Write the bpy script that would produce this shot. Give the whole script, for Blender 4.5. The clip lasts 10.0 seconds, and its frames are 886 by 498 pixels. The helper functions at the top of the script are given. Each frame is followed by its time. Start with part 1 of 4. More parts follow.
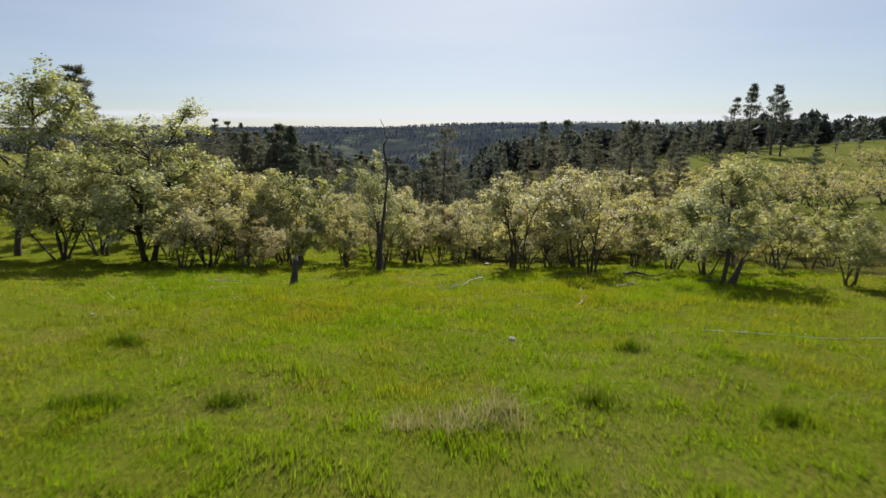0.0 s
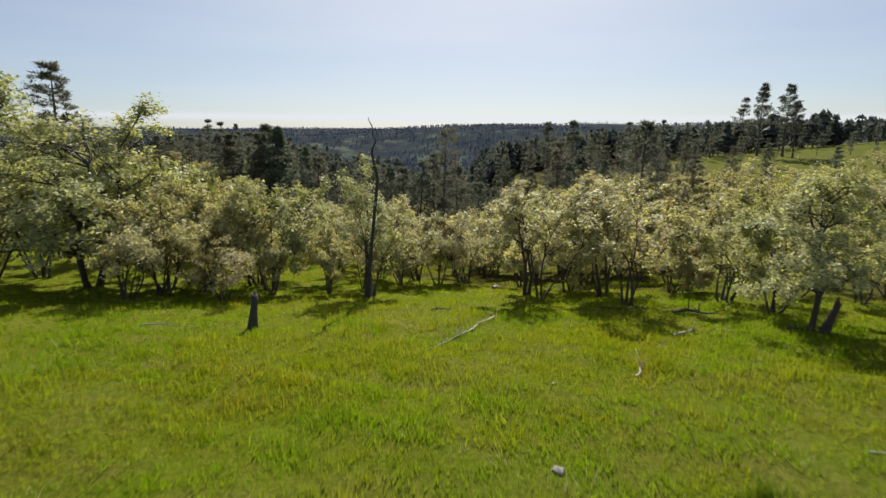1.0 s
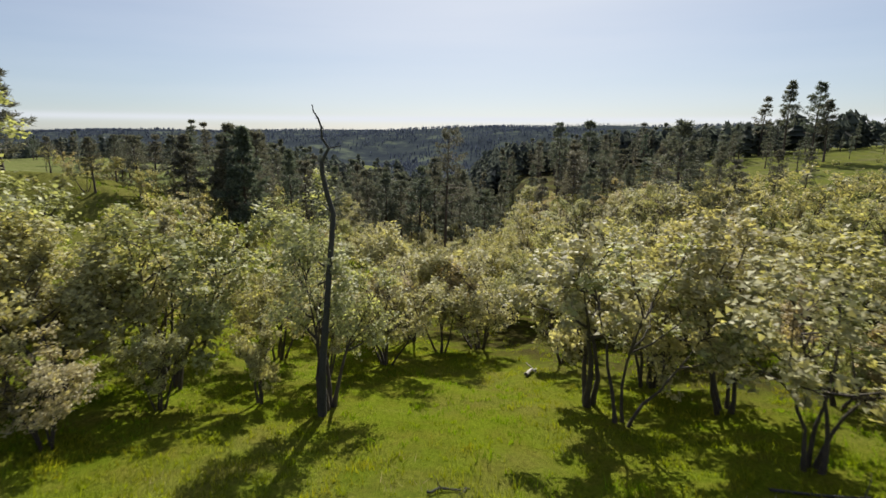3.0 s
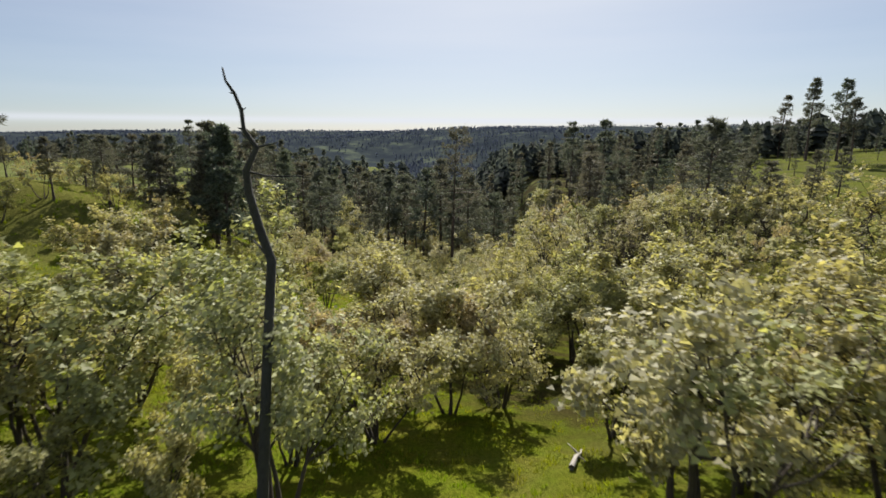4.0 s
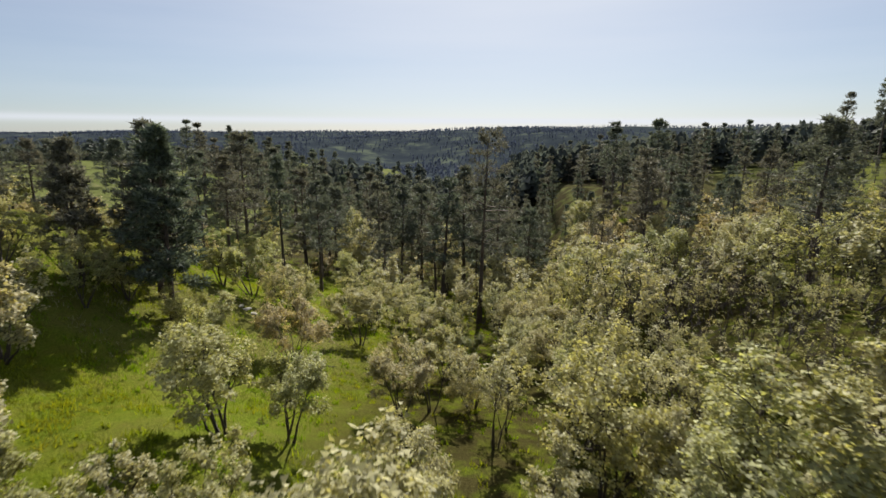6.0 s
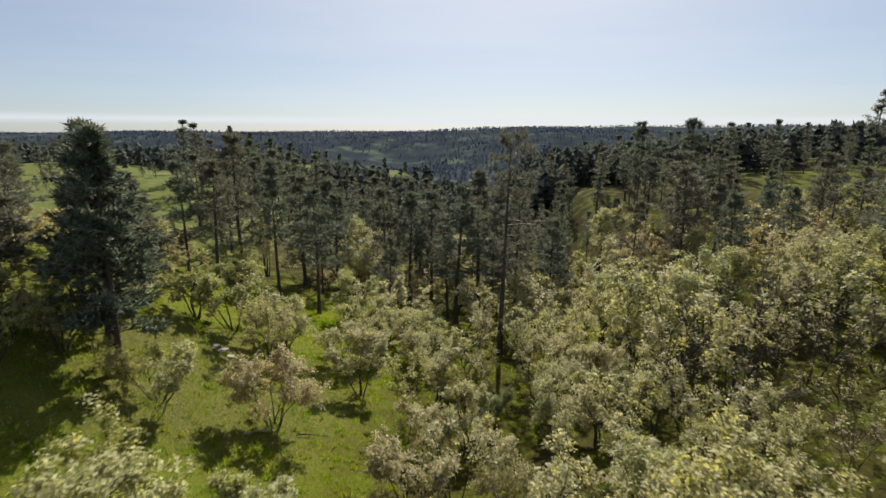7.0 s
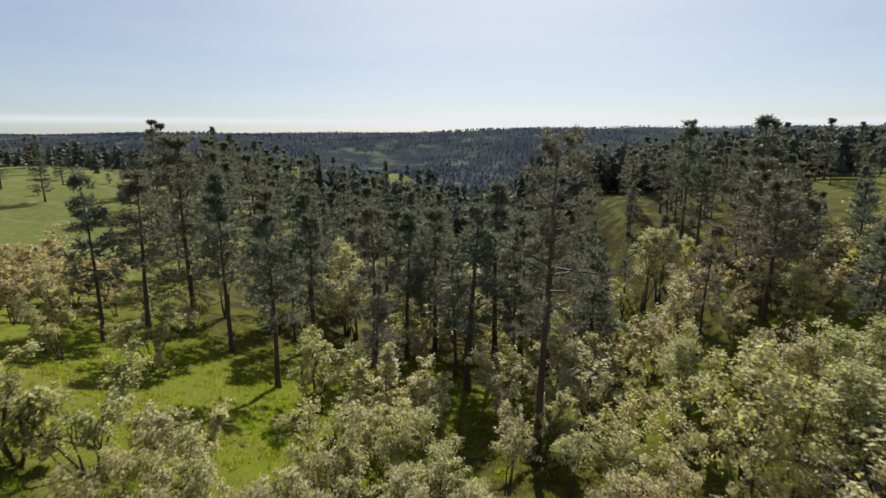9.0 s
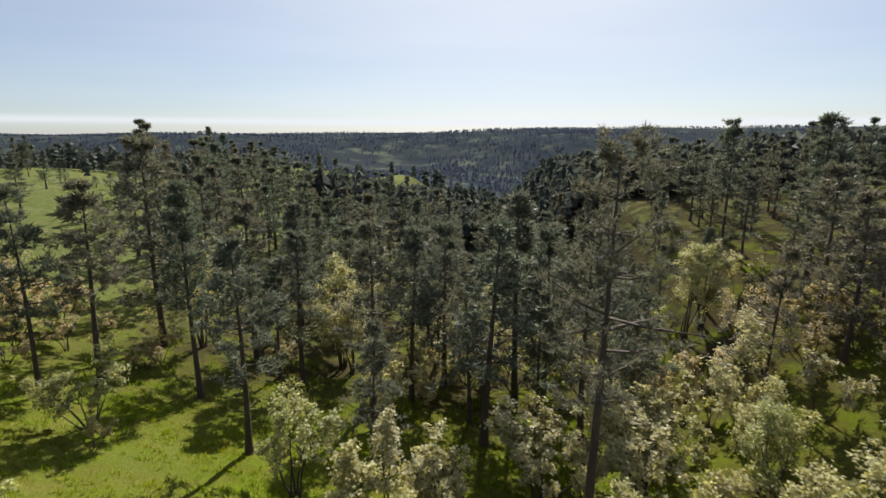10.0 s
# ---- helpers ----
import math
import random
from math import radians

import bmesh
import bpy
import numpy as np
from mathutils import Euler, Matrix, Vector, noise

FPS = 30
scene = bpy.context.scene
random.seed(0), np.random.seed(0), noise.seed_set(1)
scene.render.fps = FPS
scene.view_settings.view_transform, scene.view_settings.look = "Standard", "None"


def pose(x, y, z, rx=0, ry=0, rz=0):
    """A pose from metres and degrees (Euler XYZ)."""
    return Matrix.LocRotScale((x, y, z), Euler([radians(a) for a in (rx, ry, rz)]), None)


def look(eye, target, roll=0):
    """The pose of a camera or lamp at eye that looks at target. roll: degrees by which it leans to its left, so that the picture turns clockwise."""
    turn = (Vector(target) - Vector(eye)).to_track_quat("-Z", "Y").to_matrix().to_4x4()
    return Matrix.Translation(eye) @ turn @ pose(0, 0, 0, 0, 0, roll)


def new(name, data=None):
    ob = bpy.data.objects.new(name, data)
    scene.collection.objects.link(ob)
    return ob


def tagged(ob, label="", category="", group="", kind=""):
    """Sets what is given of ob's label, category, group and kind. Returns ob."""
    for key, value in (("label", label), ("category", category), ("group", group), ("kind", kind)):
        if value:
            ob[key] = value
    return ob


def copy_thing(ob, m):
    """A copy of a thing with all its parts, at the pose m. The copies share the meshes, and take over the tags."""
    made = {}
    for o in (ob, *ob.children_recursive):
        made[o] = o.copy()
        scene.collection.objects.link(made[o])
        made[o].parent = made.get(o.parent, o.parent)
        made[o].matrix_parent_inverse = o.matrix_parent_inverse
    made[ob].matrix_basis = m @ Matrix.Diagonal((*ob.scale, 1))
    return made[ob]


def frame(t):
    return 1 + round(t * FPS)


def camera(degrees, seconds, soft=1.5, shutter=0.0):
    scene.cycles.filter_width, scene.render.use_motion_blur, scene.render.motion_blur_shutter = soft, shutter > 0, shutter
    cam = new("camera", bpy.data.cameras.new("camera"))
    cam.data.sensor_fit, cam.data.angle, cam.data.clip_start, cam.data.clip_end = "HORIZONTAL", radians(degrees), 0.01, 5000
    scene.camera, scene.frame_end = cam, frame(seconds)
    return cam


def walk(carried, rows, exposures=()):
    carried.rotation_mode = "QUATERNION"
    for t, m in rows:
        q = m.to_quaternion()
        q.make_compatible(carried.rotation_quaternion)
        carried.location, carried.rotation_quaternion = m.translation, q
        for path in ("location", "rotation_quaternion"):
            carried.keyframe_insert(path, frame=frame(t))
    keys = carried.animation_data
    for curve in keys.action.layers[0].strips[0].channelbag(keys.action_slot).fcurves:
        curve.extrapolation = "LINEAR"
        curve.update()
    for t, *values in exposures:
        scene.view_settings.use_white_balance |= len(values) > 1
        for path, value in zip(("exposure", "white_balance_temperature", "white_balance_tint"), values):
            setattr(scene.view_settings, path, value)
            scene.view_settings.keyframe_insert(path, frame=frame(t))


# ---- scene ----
cam = camera(79.7, 10.0, soft=1.5, shutter=0.3)
METRES, EYE, TILT, LEAN, TURN = 70.0, 7.0, -13.0, 0.0, 0.0
ROWS = [
    (0.0, 0.0, 0.0, 0.0, -0.0, 0.0, 0.0),
    (0.5, -0.0013, 0.0378, 0.0082, 0.01, 0.05, 0.0),
    (1.0, -0.0005, 0.0772, 0.0167, 0.03, 0.12, 0.02),
    (1.5, -0.0008, 0.1178, 0.0261, 0.04, 0.16, 0.04),
    (2.0, -0.0019, 0.1595, 0.0358, 0.04, 0.2, 0.01),
    (2.5, -0.0029, 0.2014, 0.045, 0.04, 0.22, -0.03),
    (4.0, -0.0057, 0.3284, 0.0694, 0.7, 0.38, -0.09),
    (4.5, -0.0092, 0.3769, 0.0797, 1.3, 0.39, -0.22),
    (5.0, -0.0131, 0.4281, 0.0918, 1.84, 0.44, -0.29),
    (5.5, -0.0168, 0.4796, 0.1048, 2.1, 0.42, -0.4),
    (7.0, -0.0386, 0.6329, 0.1436, 3.17, 0.4, -0.61),
    (7.5, -0.0433, 0.6867, 0.156, 3.21, 0.43, -0.61),
    (8.0, -0.0469, 0.742, 0.1684, 3.24, 0.44, -0.61),
    (8.5, -0.0509, 0.7982, 0.1812, 3.33, 0.48, -0.62),
    (9.0, -0.0563, 0.8563, 0.1946, 3.56, 0.52, -0.62),
    (9.5, -0.063, 0.9143, 0.2084, 3.79, 0.53, -0.66),
    (10.0, -0.07, 0.9714, 0.2214, 4.25, 0.53, -0.78),
]
walk(cam, [(t, pose(0, 0, EYE, TILT, LEAN, TURN) @ pose(METRES * x, METRES * y, METRES * z, 90 + pitch, roll, yaw)) for t, x, y, z, yaw, pitch, roll in ROWS], [(0.0, 0.85), (8.5, 0.85), (9.2, 0.89), (10.0, 0.98)])

# ---- light: morning sun ahead of the camera, thin bright sky ----
SUN_UP, SUN_AZIMUTH = 34.0, 5.0
scene.view_settings.exposure = 0.85
world = bpy.data.worlds.new("sky")
scene.world = world
world.use_nodes = True
wn, wl = world.node_tree.nodes, world.node_tree.links
wn.clear()
w_out = wn.new("ShaderNodeOutputWorld")
w_bg = wn.new("ShaderNodeBackground")
w_bg.inputs["Strength"].default_value = 0.0355
w_sky = wn.new("ShaderNodeTexSky")
w_sky.sky_type = "NISHITA"
w_sky.sun_disc = False
w_sky.sun_elevation = radians(SUN_UP)
w_sky.sun_rotation = radians(SUN_AZIMUTH)
w_sky.altitude = 1200
w_sky.air_density = 1.0
w_sky.dust_density = 0.9
# a veil of thin high cloud, brighter round the sun, and one thin streak low over the skyline
su, sa = radians(SUN_UP), radians(SUN_AZIMUTH)
SUN_WAY = (math.sin(sa) * math.cos(su), math.cos(sa) * math.cos(su), math.sin(su))


def w_math(op, a, b):
    m = wn.new("ShaderNodeMath")
    m.operation = op
    for slot, v in ((0, a), (1, b)):
        if isinstance(v, (int, float)):
            m.inputs[slot].default_value = v
        else:
            wl.new(v, m.inputs[slot])
    return m.outputs[0]


w_co = wn.new("ShaderNodeTexCoord")
w_dot = wn.new("ShaderNodeVectorMath")
w_dot.operation = "DOT_PRODUCT"
wl.new(w_co.outputs["Generated"], w_dot.inputs[0])
w_dot.inputs[1].default_value = SUN_WAY
w_glow = w_math("POWER", w_math("MAXIMUM", w_dot.outputs["Value"], 0.0), 7.0)
w_map = wn.new("ShaderNodeMapping")
w_map.inputs["Scale"].default_value = (1.2, 1.2, 12.0)
w_noise = wn.new("ShaderNodeTexNoise")
w_noise.inputs["Scale"].default_value = 1.5
w_noise.inputs["Detail"].default_value = 5
wl.new(w_co.outputs["Generated"], w_map.inputs[0])
wl.new(w_map.outputs[0], w_noise.inputs["Vector"])
w_veil = w_math("ADD", w_math("ADD", w_math("MULTIPLY", w_glow, 0.75), w_math("MULTIPLY", w_noise.outputs[0], 0.30)), 0.16)
w_sep = wn.new("ShaderNodeSeparateXYZ")
wl.new(w_co.outputs["Generated"], w_sep.inputs[0])
w_low = w_math("DIVIDE", w_math("SUBTRACT", w_math("ADD", w_sep.outputs[2], w_math("MULTIPLY", w_sep.outputs[0], 0.006)), 0.017), 0.006)
w_streak = w_math("POWER", 2.718, w_math("MULTIPLY", w_math("MULTIPLY", w_low, w_low), -1.0))
w_streak = w_math("MULTIPLY", w_streak, w_math("MULTIPLY", w_math("GREATER_THAN", w_sep.outputs[1], 0.0), 0.45))
w_fac = w_math("MINIMUM", w_math("ADD", w_veil, w_streak), 0.95)
w_mix = wn.new("ShaderNodeMixRGB")
w_mix.inputs[2].default_value = (12.4, 12.95, 14.1, 1)
w_cool = wn.new("ShaderNodeMixRGB")
w_cool.blend_type = "MULTIPLY"
w_cool.inputs[0].default_value = 1.0
w_cool.inputs[2].default_value = (0.835, 0.965, 1.14, 1)
wl.new(w_sky.outputs[0], w_cool.inputs[1])
wl.new(w_cool.outputs[0], w_mix.inputs[1])
wl.new(w_fac, w_mix.inputs[0])
wl.new(w_mix.outputs[0], w_bg.inputs[0])
wl.new(w_bg.outputs[0], w_out.inputs[0])

sun = new("sun", bpy.data.lights.new("sun", "SUN"))
sun.data.energy, sun.data.angle, sun.data.color = 5.0, radians(0.55), (1.0, 0.94, 0.83)
sun.matrix_world = look(tuple(300 * c for c in SUN_WAY), (0, 0, 0))


# ---- materials ----
def material(name):
    m = bpy.data.materials.new(name)
    m.use_nodes = True
    n, l = m.node_tree.nodes, m.node_tree.links
    n.clear()
    return m, n, l, n.new("ShaderNodeOutputMaterial")


def noise_node(n, l, scale, detail=4, rough=0.6, stretch=None, coord="Object"):
    co = n.new("ShaderNodeTexCoord")
    tex = n.new("ShaderNodeTexNoise")
    tex.inputs["Scale"].default_value, tex.inputs["Detail"].default_value, tex.inputs["Roughness"].default_value = scale, detail, rough
    if stretch:
        mp = n.new("ShaderNodeMapping")
        mp.inputs["Scale"].default_value = stretch
        l.new(co.outputs[coord], mp.inputs[0])
        l.new(mp.outputs[0], tex.inputs["Vector"])
    else:
        l.new(co.outputs[coord], tex.inputs["Vector"])
    return tex.outputs[0]


def ramp(n, l, fac, stops):
    r = n.new("ShaderNodeValToRGB")
    e = r.color_ramp.elements
    while len(e) < len(stops):
        e.new(0.5)
    for el, (p, c) in zip(e, stops):
        el.position, el.color = p, (*c, 1)
    l.new(fac, r.inputs[0])
    return r.outputs[0]


def mixed(n, l, fac, a, b, kind="MIX"):
    m = n.new("ShaderNodeMixRGB")
    m.blend_type = kind
    for slot, v in ((0, fac), (1, a), (2, b)):
        if isinstance(v, (int, float)):
            m.inputs[slot].default_value = v
        elif isinstance(v, tuple):
            m.inputs[slot].default_value = (*v, 1)
        else:
            l.new(v, m.inputs[slot])
    return m.outputs[0]


def leafy(name, tones, thin, thin_share, gloss, rough=0.45, per_leaf=0.35, field=None):
    """Foliage: tones by whole plant, lightness by leaf, light through the blade."""
    m, n, l, out = material(name)
    info, geo = n.new("ShaderNodeObjectInfo"), n.new("ShaderNodeNewGeometry")
    tone = ramp(n, l, info.outputs["Random"], [(p, tuple(0.74 * c for c in t)) for p, t in tones])
    leaf = ramp(n, l, geo.outputs["Random Per Island"], [(0.0, (1 - per_leaf,) * 3), (0.6, (1.0, 1.0, 1.0)), (1.0, (1 + per_leaf, 1 + per_leaf, 1 + per_leaf * 0.8))])
    col = mixed(n, l, 1.0, tone, leaf, "MULTIPLY")
    if field:
        for scale, lo, hi, tint in field:
            col = mixed(n, l, ramp(n, l, noise_node(n, l, scale, 5, 0.6), [(lo, (0, 0, 0)), (hi, (1, 1, 1))]), col, mixed(n, l, 1.0, col, tint, "MULTIPLY"))
    p = n.new("ShaderNodeBsdfPrincipled")
    p.inputs["Roughness"].default_value = rough
    p.inputs["Specular IOR Level"].default_value = gloss
    l.new(col, p.inputs["Base Color"])
    tr = n.new("ShaderNodeBsdfTranslucent")
    l.new(mixed(n, l, 1.0, col, thin, "MULTIPLY"), tr.inputs[0])
    mx = n.new("ShaderNodeMixShader")
    mx.inputs[0].default_value = thin_share
    l.new(p.outputs[0], mx.inputs[1])
    l.new(tr.outputs[0], mx.inputs[2])
    l.new(mx.outputs[0], out.inputs[0])
    return m


def woody(name, dark, light, scale, stretch, bump=0.5, rough=0.9):
    m, n, l, out = material(name)
    fine = noise_node(n, l, scale, 6, 0.65, stretch)
    broad = noise_node(n, l, 1.1, 3)
    dark, light = tuple(0.8 * c for c in dark), tuple(0.8 * c for c in light)
    col = ramp(n, l, fine, [(0.3, dark), (0.72, light)])
    col = mixed(n, l, ramp(n, l, broad, [(0.35, (0, 0, 0)), (0.75, (0.45, 0.45, 0.45))]), col, tuple(min(1, c * 1.5) for c in light))
    p = n.new("ShaderNodeBsdfPrincipled")
    p.inputs["Roughness"].default_value = rough
    b = n.new("ShaderNodeBump")
    b.inputs["Strength"].default_value, b.inputs["Distance"].default_value = bump, 0.03
    l.new(fine, b.inputs["Height"])
    l.new(b.outputs[0], p.inputs["Normal"])
    l.new(col, p.inputs["Base Color"])
    l.new(p.outputs[0], out.inputs[0])
    return m


OAK_LEAF = leafy("oak_leaf", [(0.0, (0.44, 0.465, 0.22)), (0.2, (0.545, 0.525, 0.275)), (0.42, (0.58, 0.55, 0.37)), (0.6, (0.55, 0.525, 0.255)), (0.76, (0.47, 0.485, 0.245)), (0.9, (0.585, 0.49, 0.32)), (1.0, (0.445, 0.47, 0.215))],
                 (1.13, 1.08, 0.54), 0.46, 0.22, 0.60, 0.42)
GREEN_OAK_LEAF = leafy("green_oak_leaf", [(0.0, (0.44, 0.47, 0.24)), (1.0, (0.495, 0.51, 0.295))], (1.1, 1.08, 0.55), 0.46, 0.24, 0.60, 0.45)
NEEDLES = leafy("pine_needles", [(0.0, (0.158, 0.192, 0.152)), (0.4, (0.186, 0.197, 0.160)), (0.62, (0.215, 0.200, 0.164)), (0.85, (0.198, 0.197, 0.162)), (1.0, (0.152, 0.193, 0.164))], (1.0, 1.0, 0.75), 0.36, 0.12, 0.6, 0.5)
# valley woods: slight blue-grey shift in the needle colour stands in for haze
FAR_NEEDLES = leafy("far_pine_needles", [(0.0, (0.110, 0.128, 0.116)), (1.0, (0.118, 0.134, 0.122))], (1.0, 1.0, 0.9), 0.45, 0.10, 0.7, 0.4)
# blue of distance haze put into the needle colour of the farthest woods
HAZE_BLUE_NEEDLES = leafy("haze_blue_pine_needles", [(0.0, (0.104, 0.128, 0.186)), (1.0, (0.114, 0.138, 0.196))], (1.0, 1.0, 1.0), 0.50, 0.10, 0.7, 0.3)
GRASS_BLADE = leafy("grass_blade", [(0.0, (0.246, 0.272, 0.022)), (1.0, (0.260, 0.280, 0.026))], (1.25, 1.2, 0.4), 0.5, 0.2, 0.5, 0.32,
                    [(0.28, 0.46, 0.62, (1.18, 1.04, 2.0)), (0.28, 0.44, 0.34, (0.80, 0.98, 0.6)), (0.9, 0.48, 0.66, (1.10, 1.0, 1.6)), (0.11, 0.50, 0.38, (0.80, 1.02, 0.6))])
DRY_BLADE = leafy("dry_grass", [(0.0, (0.42, 0.38, 0.22)), (1.0, (0.48, 0.43, 0.27))], (1.1, 1.05, 0.8), 0.35, 0.3, 0.5, 0.35)
OAK_BARK = woody("oak_bark", (0.026, 0.021, 0.017), (0.095, 0.076, 0.060), 14.0, (3, 3, 0.7))
PINE_BARK = woody("pine_bark", (0.030, 0.024, 0.020), (0.110, 0.080, 0.062), 9.0, (3, 3, 0.5), 0.8)
DEAD_WOOD = woody("weathered_dead_wood", (0.22, 0.20, 0.18), (0.50, 0.47, 0.43), 10.0, (4, 4, 0.4))
CHARRED = woody("charred_wood", (0.018, 0.018, 0.018), (0.070, 0.068, 0.066), 16.0, (4, 4, 0.5))


def ground_material():
    m, n, l, out = material("grassland")
    fine = noise_node(n, l, 9.0, 8, 0.75)
    clump = noise_node(n, l, 0.9, 5, 0.65)
    wide = noise_node(n, l, 0.07, 4, 0.55)
    green = ramp(n, l, fine, [(0.30, (0.082, 0.112, 0.009)), (0.5, (0.150, 0.196, 0.015)), (0.72, (0.22, 0.265, 0.024))])
    warm = ramp(n, l, fine, [(0.30, (0.062, 0.058, 0.014)), (0.5, (0.165, 0.165, 0.022)), (0.72, (0.25, 0.24, 0.050))])
    patchy_ = noise_node(n, l, 0.28, 5, 0.6)
    col = mixed(n, l, ramp(n, l, clump, [(0.40, (0, 0, 0)), (0.66, (0.9, 0.9, 0.9))]), green, warm)
    straw = ramp(n, l, fine, [(0.30, (0.10, 0.085, 0.022)), (0.7, (0.27, 0.24, 0.070))])
    col = mixed(n, l, ramp(n, l, patchy_, [(0.52, (0, 0, 0)), (0.72, (0.55, 0.55, 0.55))]), col, straw)
    col = mixed(n, l, ramp(n, l, patchy_, [(0.28, (0.6, 0.6, 0.6)), (0.45, (0, 0, 0))]), col, (0.075, 0.125, 0.004))
    # greyer, sage-grown turf on the far side of the draw
    co = n.new("ShaderNodeTexCoord")
    sep = n.new("ShaderNodeSeparateXYZ")
    l.new(co.outputs["Object"], sep.inputs[0])
    across = n.new("ShaderNodeMapRange")
    across.inputs[1].default_value, across.inputs[2].default_value, across.inputs[3].default_value, across.inputs[4].default_value = 118, 160, 0.0, 0.85
    aside = n.new("ShaderNodeVectorMath")
    aside.operation = "DOT_PRODUCT"
    l.new(co.outputs["Object"], aside.inputs[0])
    aside.inputs[1].default_value = (-0.6, 1.0, 0.0)
    l.new(aside.outputs["Value"], across.inputs[0])
    sage = ramp(n, l, clump, [(0.3, (0.110, 0.126, 0.048)), (0.55, (0.172, 0.188, 0.080)), (0.75, (0.240, 0.240, 0.122))])
    trail = noise_node(n, l, 0.055, 3, 0.5, (0.5, 1.0, 5.0))
    sage = mixed(n, l, ramp(n, l, trail, [(0.47, (0, 0, 0)), (0.495, (0.55, 0.55, 0.55)), (0.52, (0, 0, 0))]), sage, (0.29, 0.27, 0.165))
    sage = mixed(n, l, ramp(n, l, wide, [(0.40, (0, 0, 0)), (0.62, (0.5, 0.5, 0.5))]), sage, (0.150, 0.190, 0.050))
    patch = mixed(n, l, 1.0, ramp(n, l, wide, [(0.45, (0, 0, 0)), (0.75, (0.3, 0.3, 0.3))]), across.outputs[0], "ADD")
    col = mixed(n, l, patch, col, sage)
    # drier olive turf on the knoll in the draw
    gap = n.new("ShaderNodeVectorMath")
    gap.operation = "DISTANCE"
    l.new(co.outputs["Object"], gap.inputs[0])
    gap.inputs[1].default_value = (-17, 72, -6)
    knoll = n.new("ShaderNodeMapRange")
    knoll.inputs[1].default_value, knoll.inputs[2].default_value, knoll.inputs[3].default_value, knoll.inputs[4].default_value = 6, 13, 0.8, 0.0
    l.new(gap.outputs["Value"], knoll.inputs[0])
    olive = ramp(n, l, fine, [(0.3, (0.070, 0.076, 0.018)), (0.5, (0.150, 0.150, 0.044)), (0.72, (0.26, 0.235, 0.100))])
    def between(out_, lo, hi):
        mr = n.new("ShaderNodeMapRange")
        mr.inputs[1].default_value, mr.inputs[2].default_value = lo, hi
        l.new(out_, mr.inputs[0])
        return mr.outputs[0]

    bank = mixed(n, l, 1.0, between(sep.outputs[0], -20.0, -28.0), between(sep.outputs[1], 98.0, 86.0), "MULTIPLY")
    bank = mixed(n, l, 1.0, bank, between(sep.outputs[1], 40.0, 50.0), "MULTIPLY")
    col = mixed(n, l, mixed(n, l, 1.0, knoll.outputs[0], mixed(n, l, 1.0, bank, (0.75, 0.75, 0.75), "MULTIPLY"), "LIGHTEN"), col, olive)
    # grey-green brushy turf on the far bank
    bank = mixed(n, l, 1.0, between(sep.outputs[0], 32.0, 44.0), ramp(n, l, patchy_, [(0.35, (0.9, 0.9, 0.9)), (0.6, (0.35, 0.35, 0.35))]), "MULTIPLY")
    col = mixed(n, l, bank, col, mixed(n, l, 1.0, sage, (0.8, 0.75, 0.8), "MULTIPLY"))
    # dead leaves under the closed oak scrub; their dark brown also stands in for shade
    slant = n.new("ShaderNodeVectorMath")
    slant.operation = "DOT_PRODUCT"
    l.new(co.outputs["Object"], slant.inputs[0])
    slant.inputs[1].default_value = (0.9, 1.0, 0.0)
    under = mixed(n, l, 1.0, mixed(n, l, 1.0, mixed(n, l, 1.0, between(sep.outputs[0], -10.0, -5.0), between(sep.outputs[0], 46.0, 33.0), "MULTIPLY"), between(slant.outputs["Value"], 40.0, 46.0), "MULTIPLY"), between(sep.outputs[1], 104.0, 92.0), "MULTIPLY")
    under = mixed(n, l, 1.0, under, ramp(n, l, clump, [(0.30, (0.2, 0.2, 0.2)), (0.55, (0.85, 0.85, 0.85))]), "MULTIPLY")
    shade_litter = ramp(n, l, fine, [(0.3, (0.022, 0.018, 0.010)), (0.55, (0.065, 0.052, 0.026)), (0.75, (0.12, 0.098, 0.050))])
    col = mixed(n, l, under, col, shade_litter)
    # fallen needles under the pine wood, a dark mask that doubles as painted shade
    under = mixed(n, l, 1.0, mixed(n, l, 1.0, mixed(n, l, 1.0, between(sep.outputs[0], -44.0, -32.0), between(sep.outputs[0], 70.0, 50.0), "MULTIPLY"), between(sep.outputs[1], 96.0, 114.0), "MULTIPLY"), ramp(n, l, patchy_, [(0.36, (0.15, 0.15, 0.15)), (0.52, (0.9, 0.9, 0.9))]), "MULTIPLY")
    col = mixed(n, l, under, col, ramp(n, l, fine, [(0.3, (0.030, 0.024, 0.014)), (0.7, (0.095, 0.078, 0.048))]))
    # heath and low scrub over the far country, tinted blue to stand in for haze
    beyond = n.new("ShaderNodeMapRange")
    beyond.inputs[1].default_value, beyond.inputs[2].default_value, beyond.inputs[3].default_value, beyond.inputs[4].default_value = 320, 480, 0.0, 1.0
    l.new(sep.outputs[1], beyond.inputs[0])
    hazed_heath = ramp(n, l, noise_node(n, l, 0.012, 5, 0.6), [(0.35, (0.036, 0.046, 0.060)), (0.55, (0.054, 0.067, 0.076)), (0.68, (0.125, 0.150, 0.115))])
    col = mixed(n, l, 1.0, mixed(n, l, beyond.outputs[0], col, hazed_heath), (0.74, 0.74, 0.74), "MULTIPLY")
    p = n.new("ShaderNodeBsdfPrincipled")
    p.inputs["Roughness"].default_value = 1.0
    p.inputs["Specular IOR Level"].default_value = 0.0
    b = n.new("ShaderNodeBump")
    b.inputs["Strength"].default_value, b.inputs["Distance"].default_value = 0.9, 0.25
